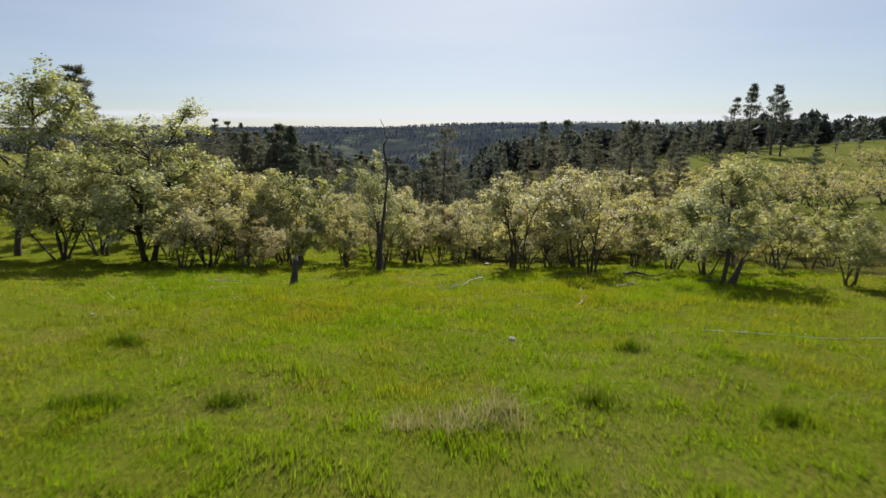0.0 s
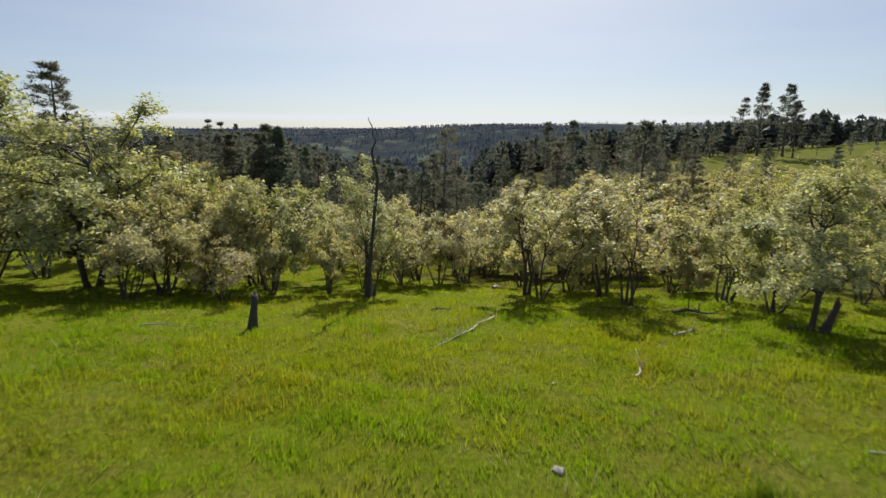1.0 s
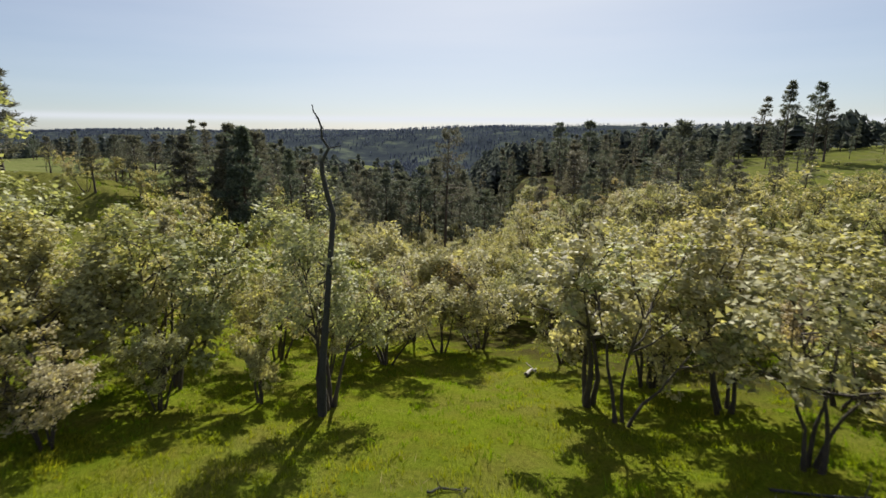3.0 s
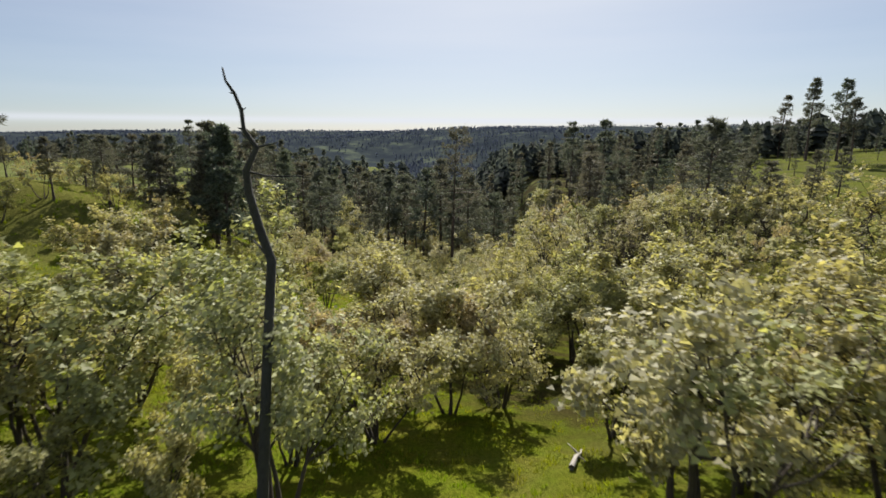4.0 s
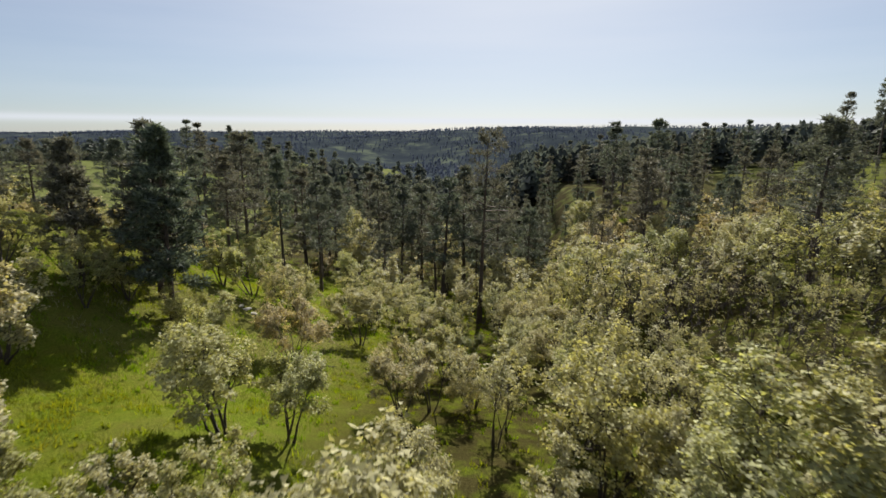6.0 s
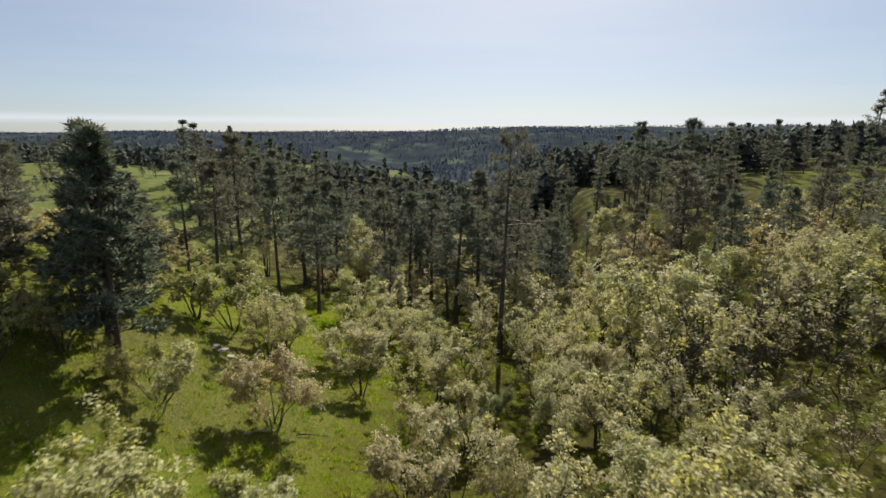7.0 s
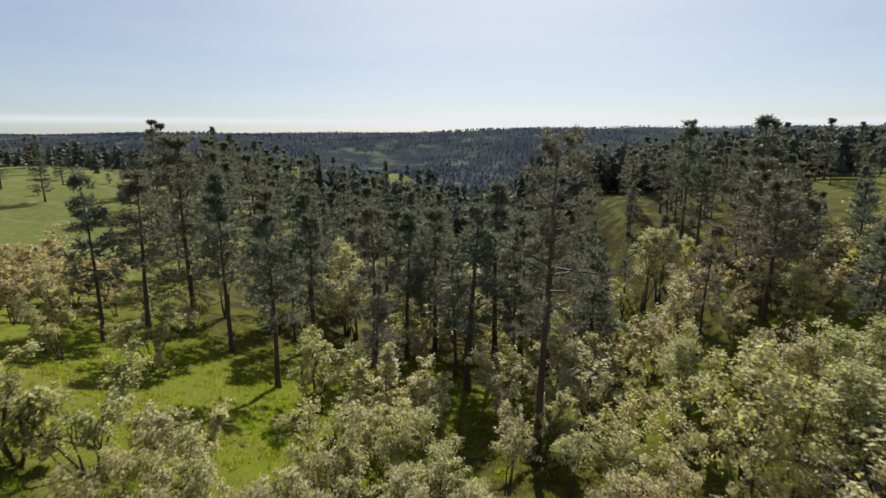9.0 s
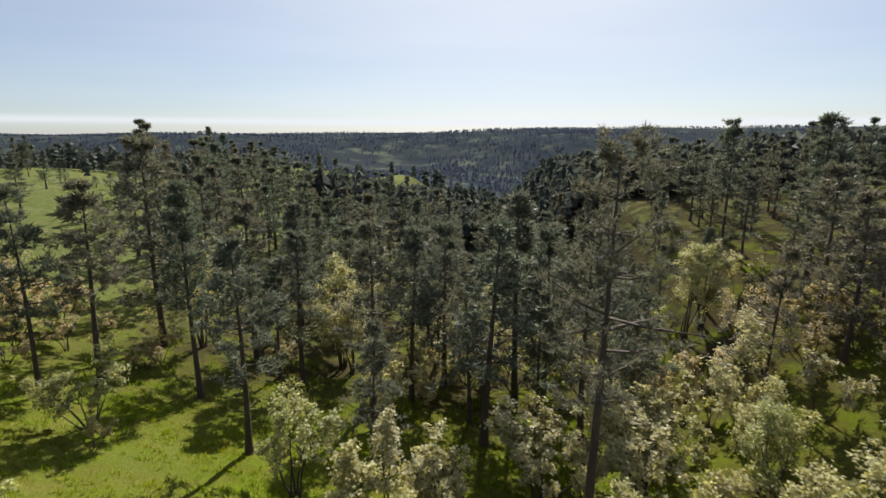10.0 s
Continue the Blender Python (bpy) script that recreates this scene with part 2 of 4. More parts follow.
    relief = noise_node(n, l, 2.2, 6, 0.7)
    l.new(mixed(n, l, 0.5, relief, fine), b.inputs["Height"])
    l.new(b.outputs[0], p.inputs["Normal"])
    l.new(col, p.inputs["Base Color"])
    l.new(p.outputs[0], out.inputs[0])
    return m


GRASSLAND = ground_material()

# ---- the lie of the land ----
PROFILE = [(-80, 3.4), (0, 2.6), (9, 2.0), (16, 1.15), (23, 0.05), (32, -1.75), (44, -4.6), (60, -7.8), (80, -11.2), (113, -17.5), (160, -22.5),
           (260, -29), (340, -34), (480, -62), (700, -88), (950, -84), (1300, -52), (1700, -18), (2150, -6), (6000, -6)]
_py = np.arange(-200.0, 6000.0, 1.0)
_pz = np.interp(_py, *zip(*PROFILE))
_pz = np.convolve(np.pad(_pz, 4, "edge"), np.ones(9) / 9, "valid")


def sstep(v, a, b):
    u = np.clip((v - a) / (b - a), 0, 1)
    return u * u * (3 - 2 * u)


def splus(v, w=5.0):
    return w * np.log1p(np.exp(np.clip(v / w, -30, 30)))


def land(x, y):
    """Height of the ground: a meadow shoulder that falls into a wooded draw, slopes on both sides, far plateau."""
    x, y = np.asarray(x, float), np.asarray(y, float)
    z = np.interp(y, _py, _pz)
    near, fade = sstep(y, 28, 62), 1 - sstep(y, 420, 900)
    left = (0.29 - 0.09 * sstep(y, 75, 105) + 0.10 * sstep(y, 110, 170)) * splus(-x - 6, 4.0)
    left = 24 * np.tanh(left / 24)
    right = (4 + 0.135 * np.clip(y - 80, 0, 95)) * sstep(x, 7, 27) + 0.12 * splus(x - 28)
    right = 40 * np.tanh(right / 40)
    z = z + (left + right) * near * fade
    z = z + 0.24 * splus(-x - 16, 1.5) * (1 - sstep(-x, 28, 50)) * sstep(y, 56, 66) * (1 - sstep(y, 74, 92)) + 1.3 * np.exp(-((x + 11) ** 2 / 36 + (y - 53) ** 2 / 40))
    z = z + 0.035 * (splus(-x - 8, 4.0) + splus(x - 6, 4.0) * (1 - sstep(x, 14, 26))) * (1 - near)
    far = sstep(y, 260, 800)
    z = z + far * (15 * np.sin(x / 190 + y / 260) + 11 * np.sin(x / 97 - y / 190 + 1.3) + 6 * np.sin(y / 110 + x / 330)) * (1 - 0.72 * sstep(y, 1500, 2100))
    z = z + 22 * sstep(x / np.maximum(y, 300), -0.10, 0.12) * sstep(y, 1500, 2300)
    z = z + 1.6 * np.sin(x / 13 + y / 24) * np.sin(y / 31 - x / 40) * sstep(-x, 42, 70) * sstep(y, 95, 130) * (1 - sstep(y, 260, 340))
    for kx, ky, kh in ((-96, 303, 5.0), (-69, 316, 6.0), (-42, 328, 9.0)):
        z = z + kh * np.exp(-((x - kx) / 15) ** 2 - ((y - ky) / 16) ** 2)
    rough = 0.10 * np.sin(x * 0.9 + 1.7 * np.sin(y * 0.37)) * np.sin(y * 0.8 + 1.3 * np.sin(x * 0.31)) + 0.05 * np.sin(x * 2.3 + y * 1.1) * np.sin(y * 2.7 - x * 0.7)
    return z + rough * (1 - sstep(y, 150, 300))


def height(x, y):
    return float(land(x, y))


def mesh_object(name, verts, faces, mat, parent=None, smooth=False, label=""):
    me = bpy.data.meshes.new(name)
    verts = np.asarray(verts, np.float32).reshape(-1, 3)
    if isinstance(faces, np.ndarray):
        k, cnt = faces.shape[1], len(faces)
        me.vertices.add(len(verts))
        me.vertices.foreach_set("co", verts.ravel())
        me.loops.add(k * cnt)
        me.loops.foreach_set("vertex_index", faces.astype(np.int32).ravel())
        me.polygons.add(cnt)
        me.polygons.foreach_set("loop_start", np.arange(0, k * cnt, k, dtype=np.int32))
        me.update(calc_edges=True)
    else:
        me.from_pydata(verts.tolist(), [], faces)
    if smooth:
        me.polygons.foreach_set("use_smooth", np.ones(len(me.polygons), bool))
    me.materials.append(mat)
    me.validate()
    ob = new(name, me)
    if parent:
        ob.parent = parent
    if label:
        tagged(ob, label)
    return ob


def graded(lo, hi, fine_lo, fine_hi, step, growth=1.09):
    a = list(np.arange(fine_lo, fine_hi + 1e-6, step))
    s, v = step, fine_hi
    while v < hi:
        s *= growth
        v += s
        a.append(min(v, hi))
    s, v = step, fine_lo
    while v > lo:
        s *= growth
        v -= s
        a.insert(0, max(v, lo))
    return np.unique(np.array(a))


gx, gy = graded(-4200, 4200, -30, 30, 0.65, 1.1), graded(-400, 4900, -2, 108, 0.75, 1.1)
GX, GY = np.meshgrid(gx, gy)
gv = np.stack([GX, GY, land(GX, GY)], -1).reshape(-1, 3)
idx = np.arange(len(gx) * len(gy)).reshape(len(gy), len(gx))
gf = np.stack([idx[:-1, :-1], idx[:-1, 1:], idx[1:, 1:], idx[1:, :-1]], -1).reshape(-1, 4)
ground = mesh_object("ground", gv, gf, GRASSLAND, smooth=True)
tagged(ground, "rolling spring grassland falling into a wooded draw", "ground", kind="structure")


# ---- plant building ----
class Wood:
    """Tapered tubes gathered into one mesh."""

    def __init__(self):
        self.v, self.f = [], []

    def tube(self, pts, radii, sides, tip=True):
        pts = [np.asarray(p, float) for p in pts]
        base = len(self.v)
        for i, (p, r) in enumerate(zip(pts, radii)):
            d = pts[min(i + 1, len(pts) - 1)] - pts[max(i - 1, 0)]
            d = d / (np.linalg.norm(d) + 1e-9)
            a = np.cross(d, (0.31, 0.95, 0.05) if abs(d[2]) > 0.7 else (0, 0, 1.0))
            a = a / (np.linalg.norm(a) + 1e-9)
            b = np.cross(d, a)
            for k in range(sides):
                t = 2 * math.pi * k / sides
                self.v.append(p + r * (a * math.cos(t) + b * math.sin(t)))
        for i in range(len(pts) - 1):
            for k in range(sides):
                q = base + i * sides
                self.f.append((q + k, q + (k + 1) % sides, q + sides + (k + 1) % sides, q + sides + k))
        if tip:
            q = base + (len(pts) - 1) * sides
            self.f.append(tuple(q + k for k in range(sides)))

    def spike(self, a, b, r):
        d = unit(b - a)
        p = unit(np.cross(d, (0.4, 0.3, 0.86)))
        q = np.cross(d, p)
        n = len(self.v)
        self.v += [a + p * r, a - p * r * 0.5 + q * r * 0.87, a - p * r * 0.5 - q * r * 0.87, b]
        self.f += [(n, n + 1, n + 3), (n + 1, n + 2, n + 3), (n + 2, n, n + 3)]

    def object(self, name, mat, parent, label=""):
        return mesh_object(name, self.v, self.f, mat, parent, True, label)


def unit(v):
    return v / (np.linalg.norm(v) + 1e-9)


def limb(rng, start, way, length, segments, wander, lift=0.0):
    pts, d = [np.asarray(start, float)], unit(np.asarray(way, float))
    for _ in range(segments):
        d = unit(d + rng.normal(0, wander, 3) + np.array([0, 0, lift]))
        pts.append(pts[-1] + d * length / segments)
    return pts


def along(pts, u):
    s = u * (len(pts) - 1)
    i = min(int(s), len(pts) - 2)
    return pts[i] + (pts[i + 1] - pts[i]) * (s - i), unit(pts[i + 1] - pts[i])


def leaves_at(rng, centres, per, radius, size, kite, heart):
    """Young leaves in tight sprays about the given places, facing up and out of the crown."""
    c = np.repeat(np.asarray(centres, float), per, 0)
    n = len(c)
    out = c - heart
    out /= np.linalg.norm(out, axis=1)[:, None] + 1e-9
    c = c + rng.normal(0, radius, (n, 3)) * (1, 1, 0.75)
    up = rng.normal(0, 0.55, (n, 3)) + (0, 0, 0.75) + out * 0.55
    up /= np.linalg.norm(up, axis=1)[:, None]
    d = np.cross(up, rng.normal(0, 1, (n, 3)))
    d /= np.linalg.norm(d, axis=1)[:, None] + 1e-9
    s = np.cross(up, d)
    L = size * rng.uniform(0.55, 1.35, (n, 1))
    w = L * rng.uniform(0.34, 0.50, (n, 1))
    if kite:
        v = np.stack([c - d * L * 0.5, c + d * L * 0.12 + s * w, c + d * L * 0.5 - up * L * 0.15, c + d * L * 0.12 - s * w], 1)
    else:
        v = np.stack([c - d * L * 0.5, c + d * L * 0.4 + s * w * 1.15, c + d * L * 0.4 - s * w * 1.15], 1)
    k = v.shape[1]
    return v.reshape(-1, 3), np.arange(k * n).reshape(n, k)


def oak(seed, tall, spread, stems, thick, per, leaf, bare=0.0, clump=0.11, twigs=5, kite=True, wide=1.1, low=0.44, twig_wood=True, leaves=OAK_LEAF):
    """A scrub oak: several leaning stems, forked limbs, twigs and sprays of young leaves."""
    rng = np.random.default_rng(seed)
    wood, tips = Wood(), []
    turn = rng.uniform(0, 6.28)
    for i in range(stems):
        a = turn + 6.28 * i / stems + rng.normal(0, 0.35)
        lean = rng.uniform(0.10, 0.62) * spread if stems > 1 else rng.uniform(0, 0.08)
        out = np.array([math.cos(a), math.sin(a), 0])
        start = out * (0.05 + 0.035 * stems) * rng.uniform(0.4, 1.1) if stems > 1 else np.zeros(3)
        start[2] = -0.25
        way = out * math.sin(lean) + np.array([0, 0, math.cos(lean)])
        L = tall * rng.uniform(0.62, 0.90) / max(math.cos(lean), 0.75)
        pts = limb(rng, start, way, L, 7, 0.13 if stems > 1 else 0.06, 0.02)
        r0 = thick * rng.uniform(0.7, 1.2)
        wood.tube(pts, [r0 * (1.4 if k == 0 else 1) * (1 - 0.125 * k) for k in range(8)], 6 if stems < 4 else 5)
        kids = rng.integers(6, 9) if stems > 2 else rng.integers(15, 19)
        for j in range(kids):
            u = rng.uniform(low, 1.0) if j else 1.0
            p, d = along(pts, u)
            b = rng.uniform(0, 6.28)
            side = np.array([math.cos(b), math.sin(b), 0]) + out * (0.5 if stems > 1 else 0)
            w = unit(d * 0.6 + side * rng.uniform(0.6, 1.15) + np.array([0, 0, 0.22]))
            bl = tall * rng.uniform(0.17, 0.34) * (1.3 - 0.55 * u)
            bp = limb(rng, p, w, bl, 3, 0.22, 0.05)
            br = r0 * (1 - 0.75 * u) * 0.62 + 0.012
            wood.tube(bp, [br, br * 0.7, br * 0.5, br * 0.25], 4, False)
            for _ in range(twigs):
                tu = rng.uniform(0.25, 1.0)
                tp, td = along(bp, tu)
                tw = unit(td * 0.6 + rng.normal(0, 0.6, 3) + np.array([0, 0, 0.2]))
                tl = tall * rng.uniform(0.06, 0.14)
                if twig_wood and rng.random() < 0.7:
                    wood.spike(tp, tp + tw * tl, 0.013)
                for q in (0.5, 1.0):
                    if rng.random() > bare + 0.5 * (q < 1):
                        tips.append(tp + tw * tl * q)
    tips, wv = np.array(tips), np.array(wood.v)
    sz = (tall - 0.05) / tips[:, 2].max()
    sx = wide * tall / 2 / np.percentile(np.hypot(tips[:, 0], tips[:, 1]), 95)
    grow = 1 + (np.array([sx, sx, sz]) - 1) * np.array([1, 1, 1])
    blend = np.clip(wv[:, 2:3] / (0.25 * tall), 0, 1)
    wood.v = list(wv * (1 + (grow - 1) * blend))
    tips = tips * grow
    # the shaded heart of the crown carries few leaves
    heart = np.array([tips[:, 0].mean(), tips[:, 1].mean(), 0.58 * tall])
    reach = np.linalg.norm((tips - heart) / (wide * tall / 2, wide * tall / 2, 0.40 * tall), axis=1)
    tips = tips[rng.random(len(tips)) < np.clip(reach * 1.25 - 0.05, 0.25, 1)]
    v, f = leaves_at(rng, tips, max(4, round(per * 0.88)), clump, leaf * 1.05, kite, heart - (0, 0, 0.2 * tall))
    root = new("oak_tree")
    wood.object("trunk", OAK_BARK, root)
    mesh_object("crown", v, f, leaves, root)
    return root


def needle_fans(rng, centres, ways, per, length, width):
    """Tufts of needles: narrow blades that fan out of each twig's end."""
    c = np.repeat(np.asarray(centres, float), per, 0)
    w = np.repeat(np.asarray(ways, float), per, 0)
    n = len(c)
    d = w * 0.55 + rng.normal(0, 0.6, (n, 3)) + (0, 0, 0.10)
    d /= np.linalg.norm(d, axis=1)[:, None]
    s = np.cross(d, rng.normal(0, 1, (n, 3)))
    s /= np.linalg.norm(s, axis=1)[:, None] + 1e-9
    L = length * rng.uniform(0.6, 1.2, (n, 1))
    c = c + rng.normal(0, length * 0.16, (n, 3))
    v = np.stack([c + s * width * 0.5 + d * L * 0.25, c - s * width * 0.5 + d * L * 0.25, c + d * L], 1)
    v[:, :2] -= d[:, None] * (L * 0.25)[:, None] * 0.6
    return v.reshape(-1, 3), np.arange(3 * n).reshape(n, 3)


def pine(seed, tall, wide, crown_from, levels, per, length, width, lean=(0.0, 0.0), flat_top=0.4, tufts=6):
    """A ponderosa-like pine: bare lower bole, limbs in uneven whorls, level pads of needles, gaps between."""
    rng = np.random.default_rng(seed)
    wood, cen, way = Wood(), [], []
    pts = [np.array([lean[0] * u ** 1.3 + 0.12 * math.sin(3 * u + seed), lean[1] * u ** 1.3 + 0.10 * math.sin(4 * u + 2 * seed), tall * u - 0.3 * (u == 0)]) for u in np.linspace(0, 0.97, 11)]
    r0 = tall * 0.0130
    wood.tube(pts, [r0 * (1.4 if k == 0 else 1) * (1 - 0.92 * k / 10) + 0.01 for k in range(11)], 8)
    # a few dead stubs below the crown
    for _ in range(5):
        p, _d = along(pts, rng.uniform(0.45 * crown_from, crown_from) / 0.97)
        a = rng.uniform(0, 6.28)
        wood.spike(p, p + np.array([math.cos(a), math.sin(a), rng.uniform(-0.25, 0.1)]) * rng.uniform(0.5, 1.5), 0.03)
    heavy = rng.uniform(0, 6.28)
    for k in range(levels):
        u = crown_from + (0.97 - crown_from) * (k + rng.uniform(-0.6, 0.6)) / (levels - 1)
        u = min(max(u, crown_from * 0.9), 0.965)
        c = max(0.0, (u - crown_from) / (1 - crown_from))
        reach = wide * (0.55 + 0.45 * math.sin(min(1, c * 1.6 + 0.25) * math.pi / 2)) * (1 - c ** (1.2 + 2.5 * flat_top)) + 0.30
        reach *= rng.uniform(0.72, 1.15)
        spin = rng.uniform(0, 6.28)
        arms = int(rng.integers(3, 6)) if c > 0.12 else int(rng.integers(2, 4))
        for b in range(arms):
            p, _d = along(pts, min(1.0, max(0.0, (u + rng.uniform(-0.012, 0.012)) / 0.97)))
            a = spin + 6.28 * b / arms + rng.normal(0, 0.3)
            L = reach * rng.uniform(0.55, 1.1) * (1 + 0.18 * math.cos(a - heavy))
            rise = rng.uniform(-0.32, 0.30) + 0.60 * c ** 2
            bp = limb(rng, p, (math.cos(a), math.sin(a), rise), L, 3, 0.11, 0.07)
            br = 0.012 + 0.02 * L * (1 - 0.5 * c)
            wood.tube(bp[:2], [br, br * 0.7], 3, False)
            wood.spike(bp[1], bp[-1], br * 0.7)
            if c < 0.05 and rng.random() < 0.4:
                continue
            side = np.array([-math.sin(a), math.cos(a), 0.0])
            for t in range(tufts):
                v = 0.34 + 0.66 * (t + rng.random()) / tufts
                q, qd = along(bp, min(v, 1.0))
                off = side * rng.normal(0, 0.12 + 0.16 * L * (1.25 - v)) + np.array([0, 0, rng.normal(0.05, 0.10 + 0.05 * L)])
                cen.append(q + off)
                way.append(unit(qd + side * np.sign(off @ side) * 0.35 + np.array([0, 0, 0.25])))
    for k in range(4):
        cen.append(pts[-1] + np.array([0, 0, -0.15 - 0.42 * k]) + rng.normal(0, 0.05, 3))
        way.append(np.array([0, 0, 1.0]))
    v, f = needle_fans(rng, cen, way, per, length, width)
    root = new("pine_tree")
    wood.object("trunk", PINE_BARK, root)
    mesh_object("crown", v, f, NEEDLES, root)
    return root


def stand(ob, x, y, size=1.0, turn=0.0, squash=1.0, sink=0.0):
    return Matrix.LocRotScale((x, y, height(x, y) - sink), Euler((0, 0, turn)), (size * squash, size * squash, size))


def plant(kinds, used, x, y, size, rng, label, category, group, pick=None, squash=1.0, turn=None):
    """Sets the next plant of a kind: the built one first, then copies of it."""
    i = pick if pick is not None else int(rng.integers(len(kinds)))
    turn = rng.uniform(0, 6.28) if turn is None else turn
    m = stand(kinds[i], x, y, size, turn, squash)
    if i in used:
        ob = copy_thing(kinds[i], m)
        ob.matrix_basis = m
    else:
        ob = kinds[i]
        ob.matrix_basis = m
        used.add(i)
    return tagged(ob, label, category, group)


rng = np.random.default_rng(7)
OAK_UNIT = 5.0
oaks = [oak(k, 5.0, sp, st, th, n, 0.112, 0, 0.12, 6, False, wd, lo) for k, sp, st, th, n, wd, lo in (
    (11, 0.7, 6, 0.066, 34, 0.95, 0.46), (12, 0.55, 5, 0.072, 40, 0.9, 0.48), (13, 0.85, 6, 0.062, 34, 1.1, 0.44), (14, 0.5, 4, 0.080, 48, 0.8, 0.46), (15, 0.6, 3, 0.092, 62, 0.85, 0.46), (16, 0.75, 6, 0.062, 32, 1.0, 0.44))]
mid_oaks = [oak(k, 5.0, sp, st, 0.075, n, 0.135, 0, 0.12, 4, False, wd, 0.44, True) for k, sp, st, n, wd in ((36, 0.9, 5, 36, 1.0), (37, 0.7, 4, 44, 0.85), (38, 1.0, 6, 31, 1.1), (39, 0.7, 3, 54, 0.8), (40, 0.9, 5, 36, 1.05))]
vase_oaks = [oak(91, 5.0, 1.25, 8, 0.050, 38, 0.118, 0, 0.13, 6, False, 1.35, 0.54), oak(94, 5.0, 1.05, 8, 0.050, 38, 0.118, 0, 0.13, 6, False, 1.15, 0.54)]
tall_oaks = [oak(k, 9.0, sp, st, 0.12, n, 0.155, 0.1, 0.19, 7, False, wd, 0.36, True) for k, sp, st, n, wd in ((101, 0.45, 4, 36, 0.62), (102, 0.35, 3, 46, 0.56), (103, 0.5, 4, 36, 0.68))]
tree_oaks = [oak(21, 5.0, 0.34, 2, 0.070, 64, 0.080, 0.0, 0.11, 8, wide=0.95, low=0.26, leaves=GREEN_OAK_LEAF), oak(22, 5.0, 0.6, 1, 0.10, 80, 0.085, 0.0, 0.12, 9, wide=0.85, low=0.28, leaves=GREEN_OAK_LEAF)]
light_oaks = [oak(k, 5.0, sp, st, 0.065, n, 0.19, 0, 0.14, 3, False, wd, 0.40, False) for k, sp, st, n, wd in ((31, 0.9, 4, 26, 1.1), (32, 0.8, 3, 33, 1.0), (33, 1.05, 4, 26, 1.25), (34, 0.8, 3, 33, 0.9))]
open_oaks = [oak(k, 5.0, sp, st, 0.062, n, 0.115, b, 0.12, 5, False, wd, 0.42, True) for k, sp, st, n, b, wd in ((71, 0.8, 3, 32, 0.2, 0.85), (72, 0.7, 4, 28, 0.25, 0.8), (73, 0.9, 3, 32, 0.25, 0.95))]
bare_oaks = [oak(k, 5.0, sp, st, 0.05, 10, 0.11, 0.86, 0.11, 13, False, wd, 0.30, True) for k, sp, st, wd in ((81, 0.9, 5, 0.95), (82, 0.7, 4, 0.8), (83, 1.0, 6, 1.1))]
brush_oaks = [oak(k, 5.0, 1.0, 3, 0.07, 10, 0.26, 0, 0.18, 2, False, wd, 0.36, False) for k, wd in ((61, 1.3), (62, 1.1), (63, 1.5))]
used_oak, used_tree, used_light, used_mid, used_open, used_bare, used_vase, used_tall = set(), set(), set(), set(), set(), set(), set(), set()
PALE = "scrub oak with pale green young leaves, several dark stems"
WARM = "scrub oak with yellowish young leaves, several dark stems"

# oaks along the meadow's edge: x, y, height
EDGE = [(-23.8, 32.2, 6.8), (-23.2, 35.0, 6.8), (-14.6, 28.8, 4.4), (-15.1, 33.3, 6.0), (-12.6, 33.0, 6.0), (-11.2, 36.2, 6.4), (-10.5, 29.6, 3.2), (-9.9, 34.6, 6.4),
        (-14.3, 31.3, 4.8), (-2.0, 44.6, 6.4), (4.5, 33.2, 6.4), (4.9, 31.4, 5.6), (7.4, 35.6, 5.9), (8.2, 28.2, 5.6), (12.8, 28.8, 4.7), (12.9, 25.2, 4.2),
        (17.6, 26.9, 3.6), (16.4, 20.6, 3.4), (17.6, 19.4, 3.2), (8.4, 32.2, 6.3), (1.6, 43.0, 5.6), (-0.4, 41.8, 4.6), (5.2, 39.6, 5.0), (-4.8, 44.4, 4.6), (-2.7, 38.6, 4.6), (-7.6, 39.5, 5.2), (-11.8, 40.8, 5.4)]
# oaks down the draw and about the clearings
DRAW = [(-19.4, 53.5, 5.2), (-21.4, 58.3, 4.6), (-22.1, 64.4, 3.0), 
        (-25.0, 72.9, 3.8), (-21.2, 78.3, 4.6), (-19.2, 79.3, 5.0), (-16.5, 81.5, 4.6), (-14.4, 93.4, 5.6), (-9.0, 92.5, 6.0), (-6.8, 93.5, 5.2), (-30.8, 92.0, 6.6),
        (10.1, 94.6, 7.0), (16.0, 88.0, 8.6), (11.2, 98.2, 7.5), (-4.5, 112.1, 8.5), (-17.1, 115.8, 9.0), (12.5, 103.0, 9.5), (20.9, 102.2, 6.5), (-18.2, 116.6, 10.0), (-4.0, 117.6, 10.0), (16.1, 123.6, 10.0), (18.1, 113.8, 7.6), (-19.7, 120.6, 10.0), (-5.0, 121.6, 9.9), (17.7, 123.5, 9.0), (-26.8, 95.2, 4.8), (-30.7, 114.2, 9.3), (-18.6, 51.0, 5.5), (-12.5, 48.6, 3.0), (-10.3, 49.2, 2.8), (-15.2, 50.0, 3.6), (-16.6, 46.5, 3.6), (-8.4, 49.6, 3.0), (-17.2, 49.4, 5.0), (-13.8, 46.9, 3.0), (-23.6, 66.2, 3.6), (-21.8, 67.6, 3.4), (-26.5, 64.6, 3.6)]
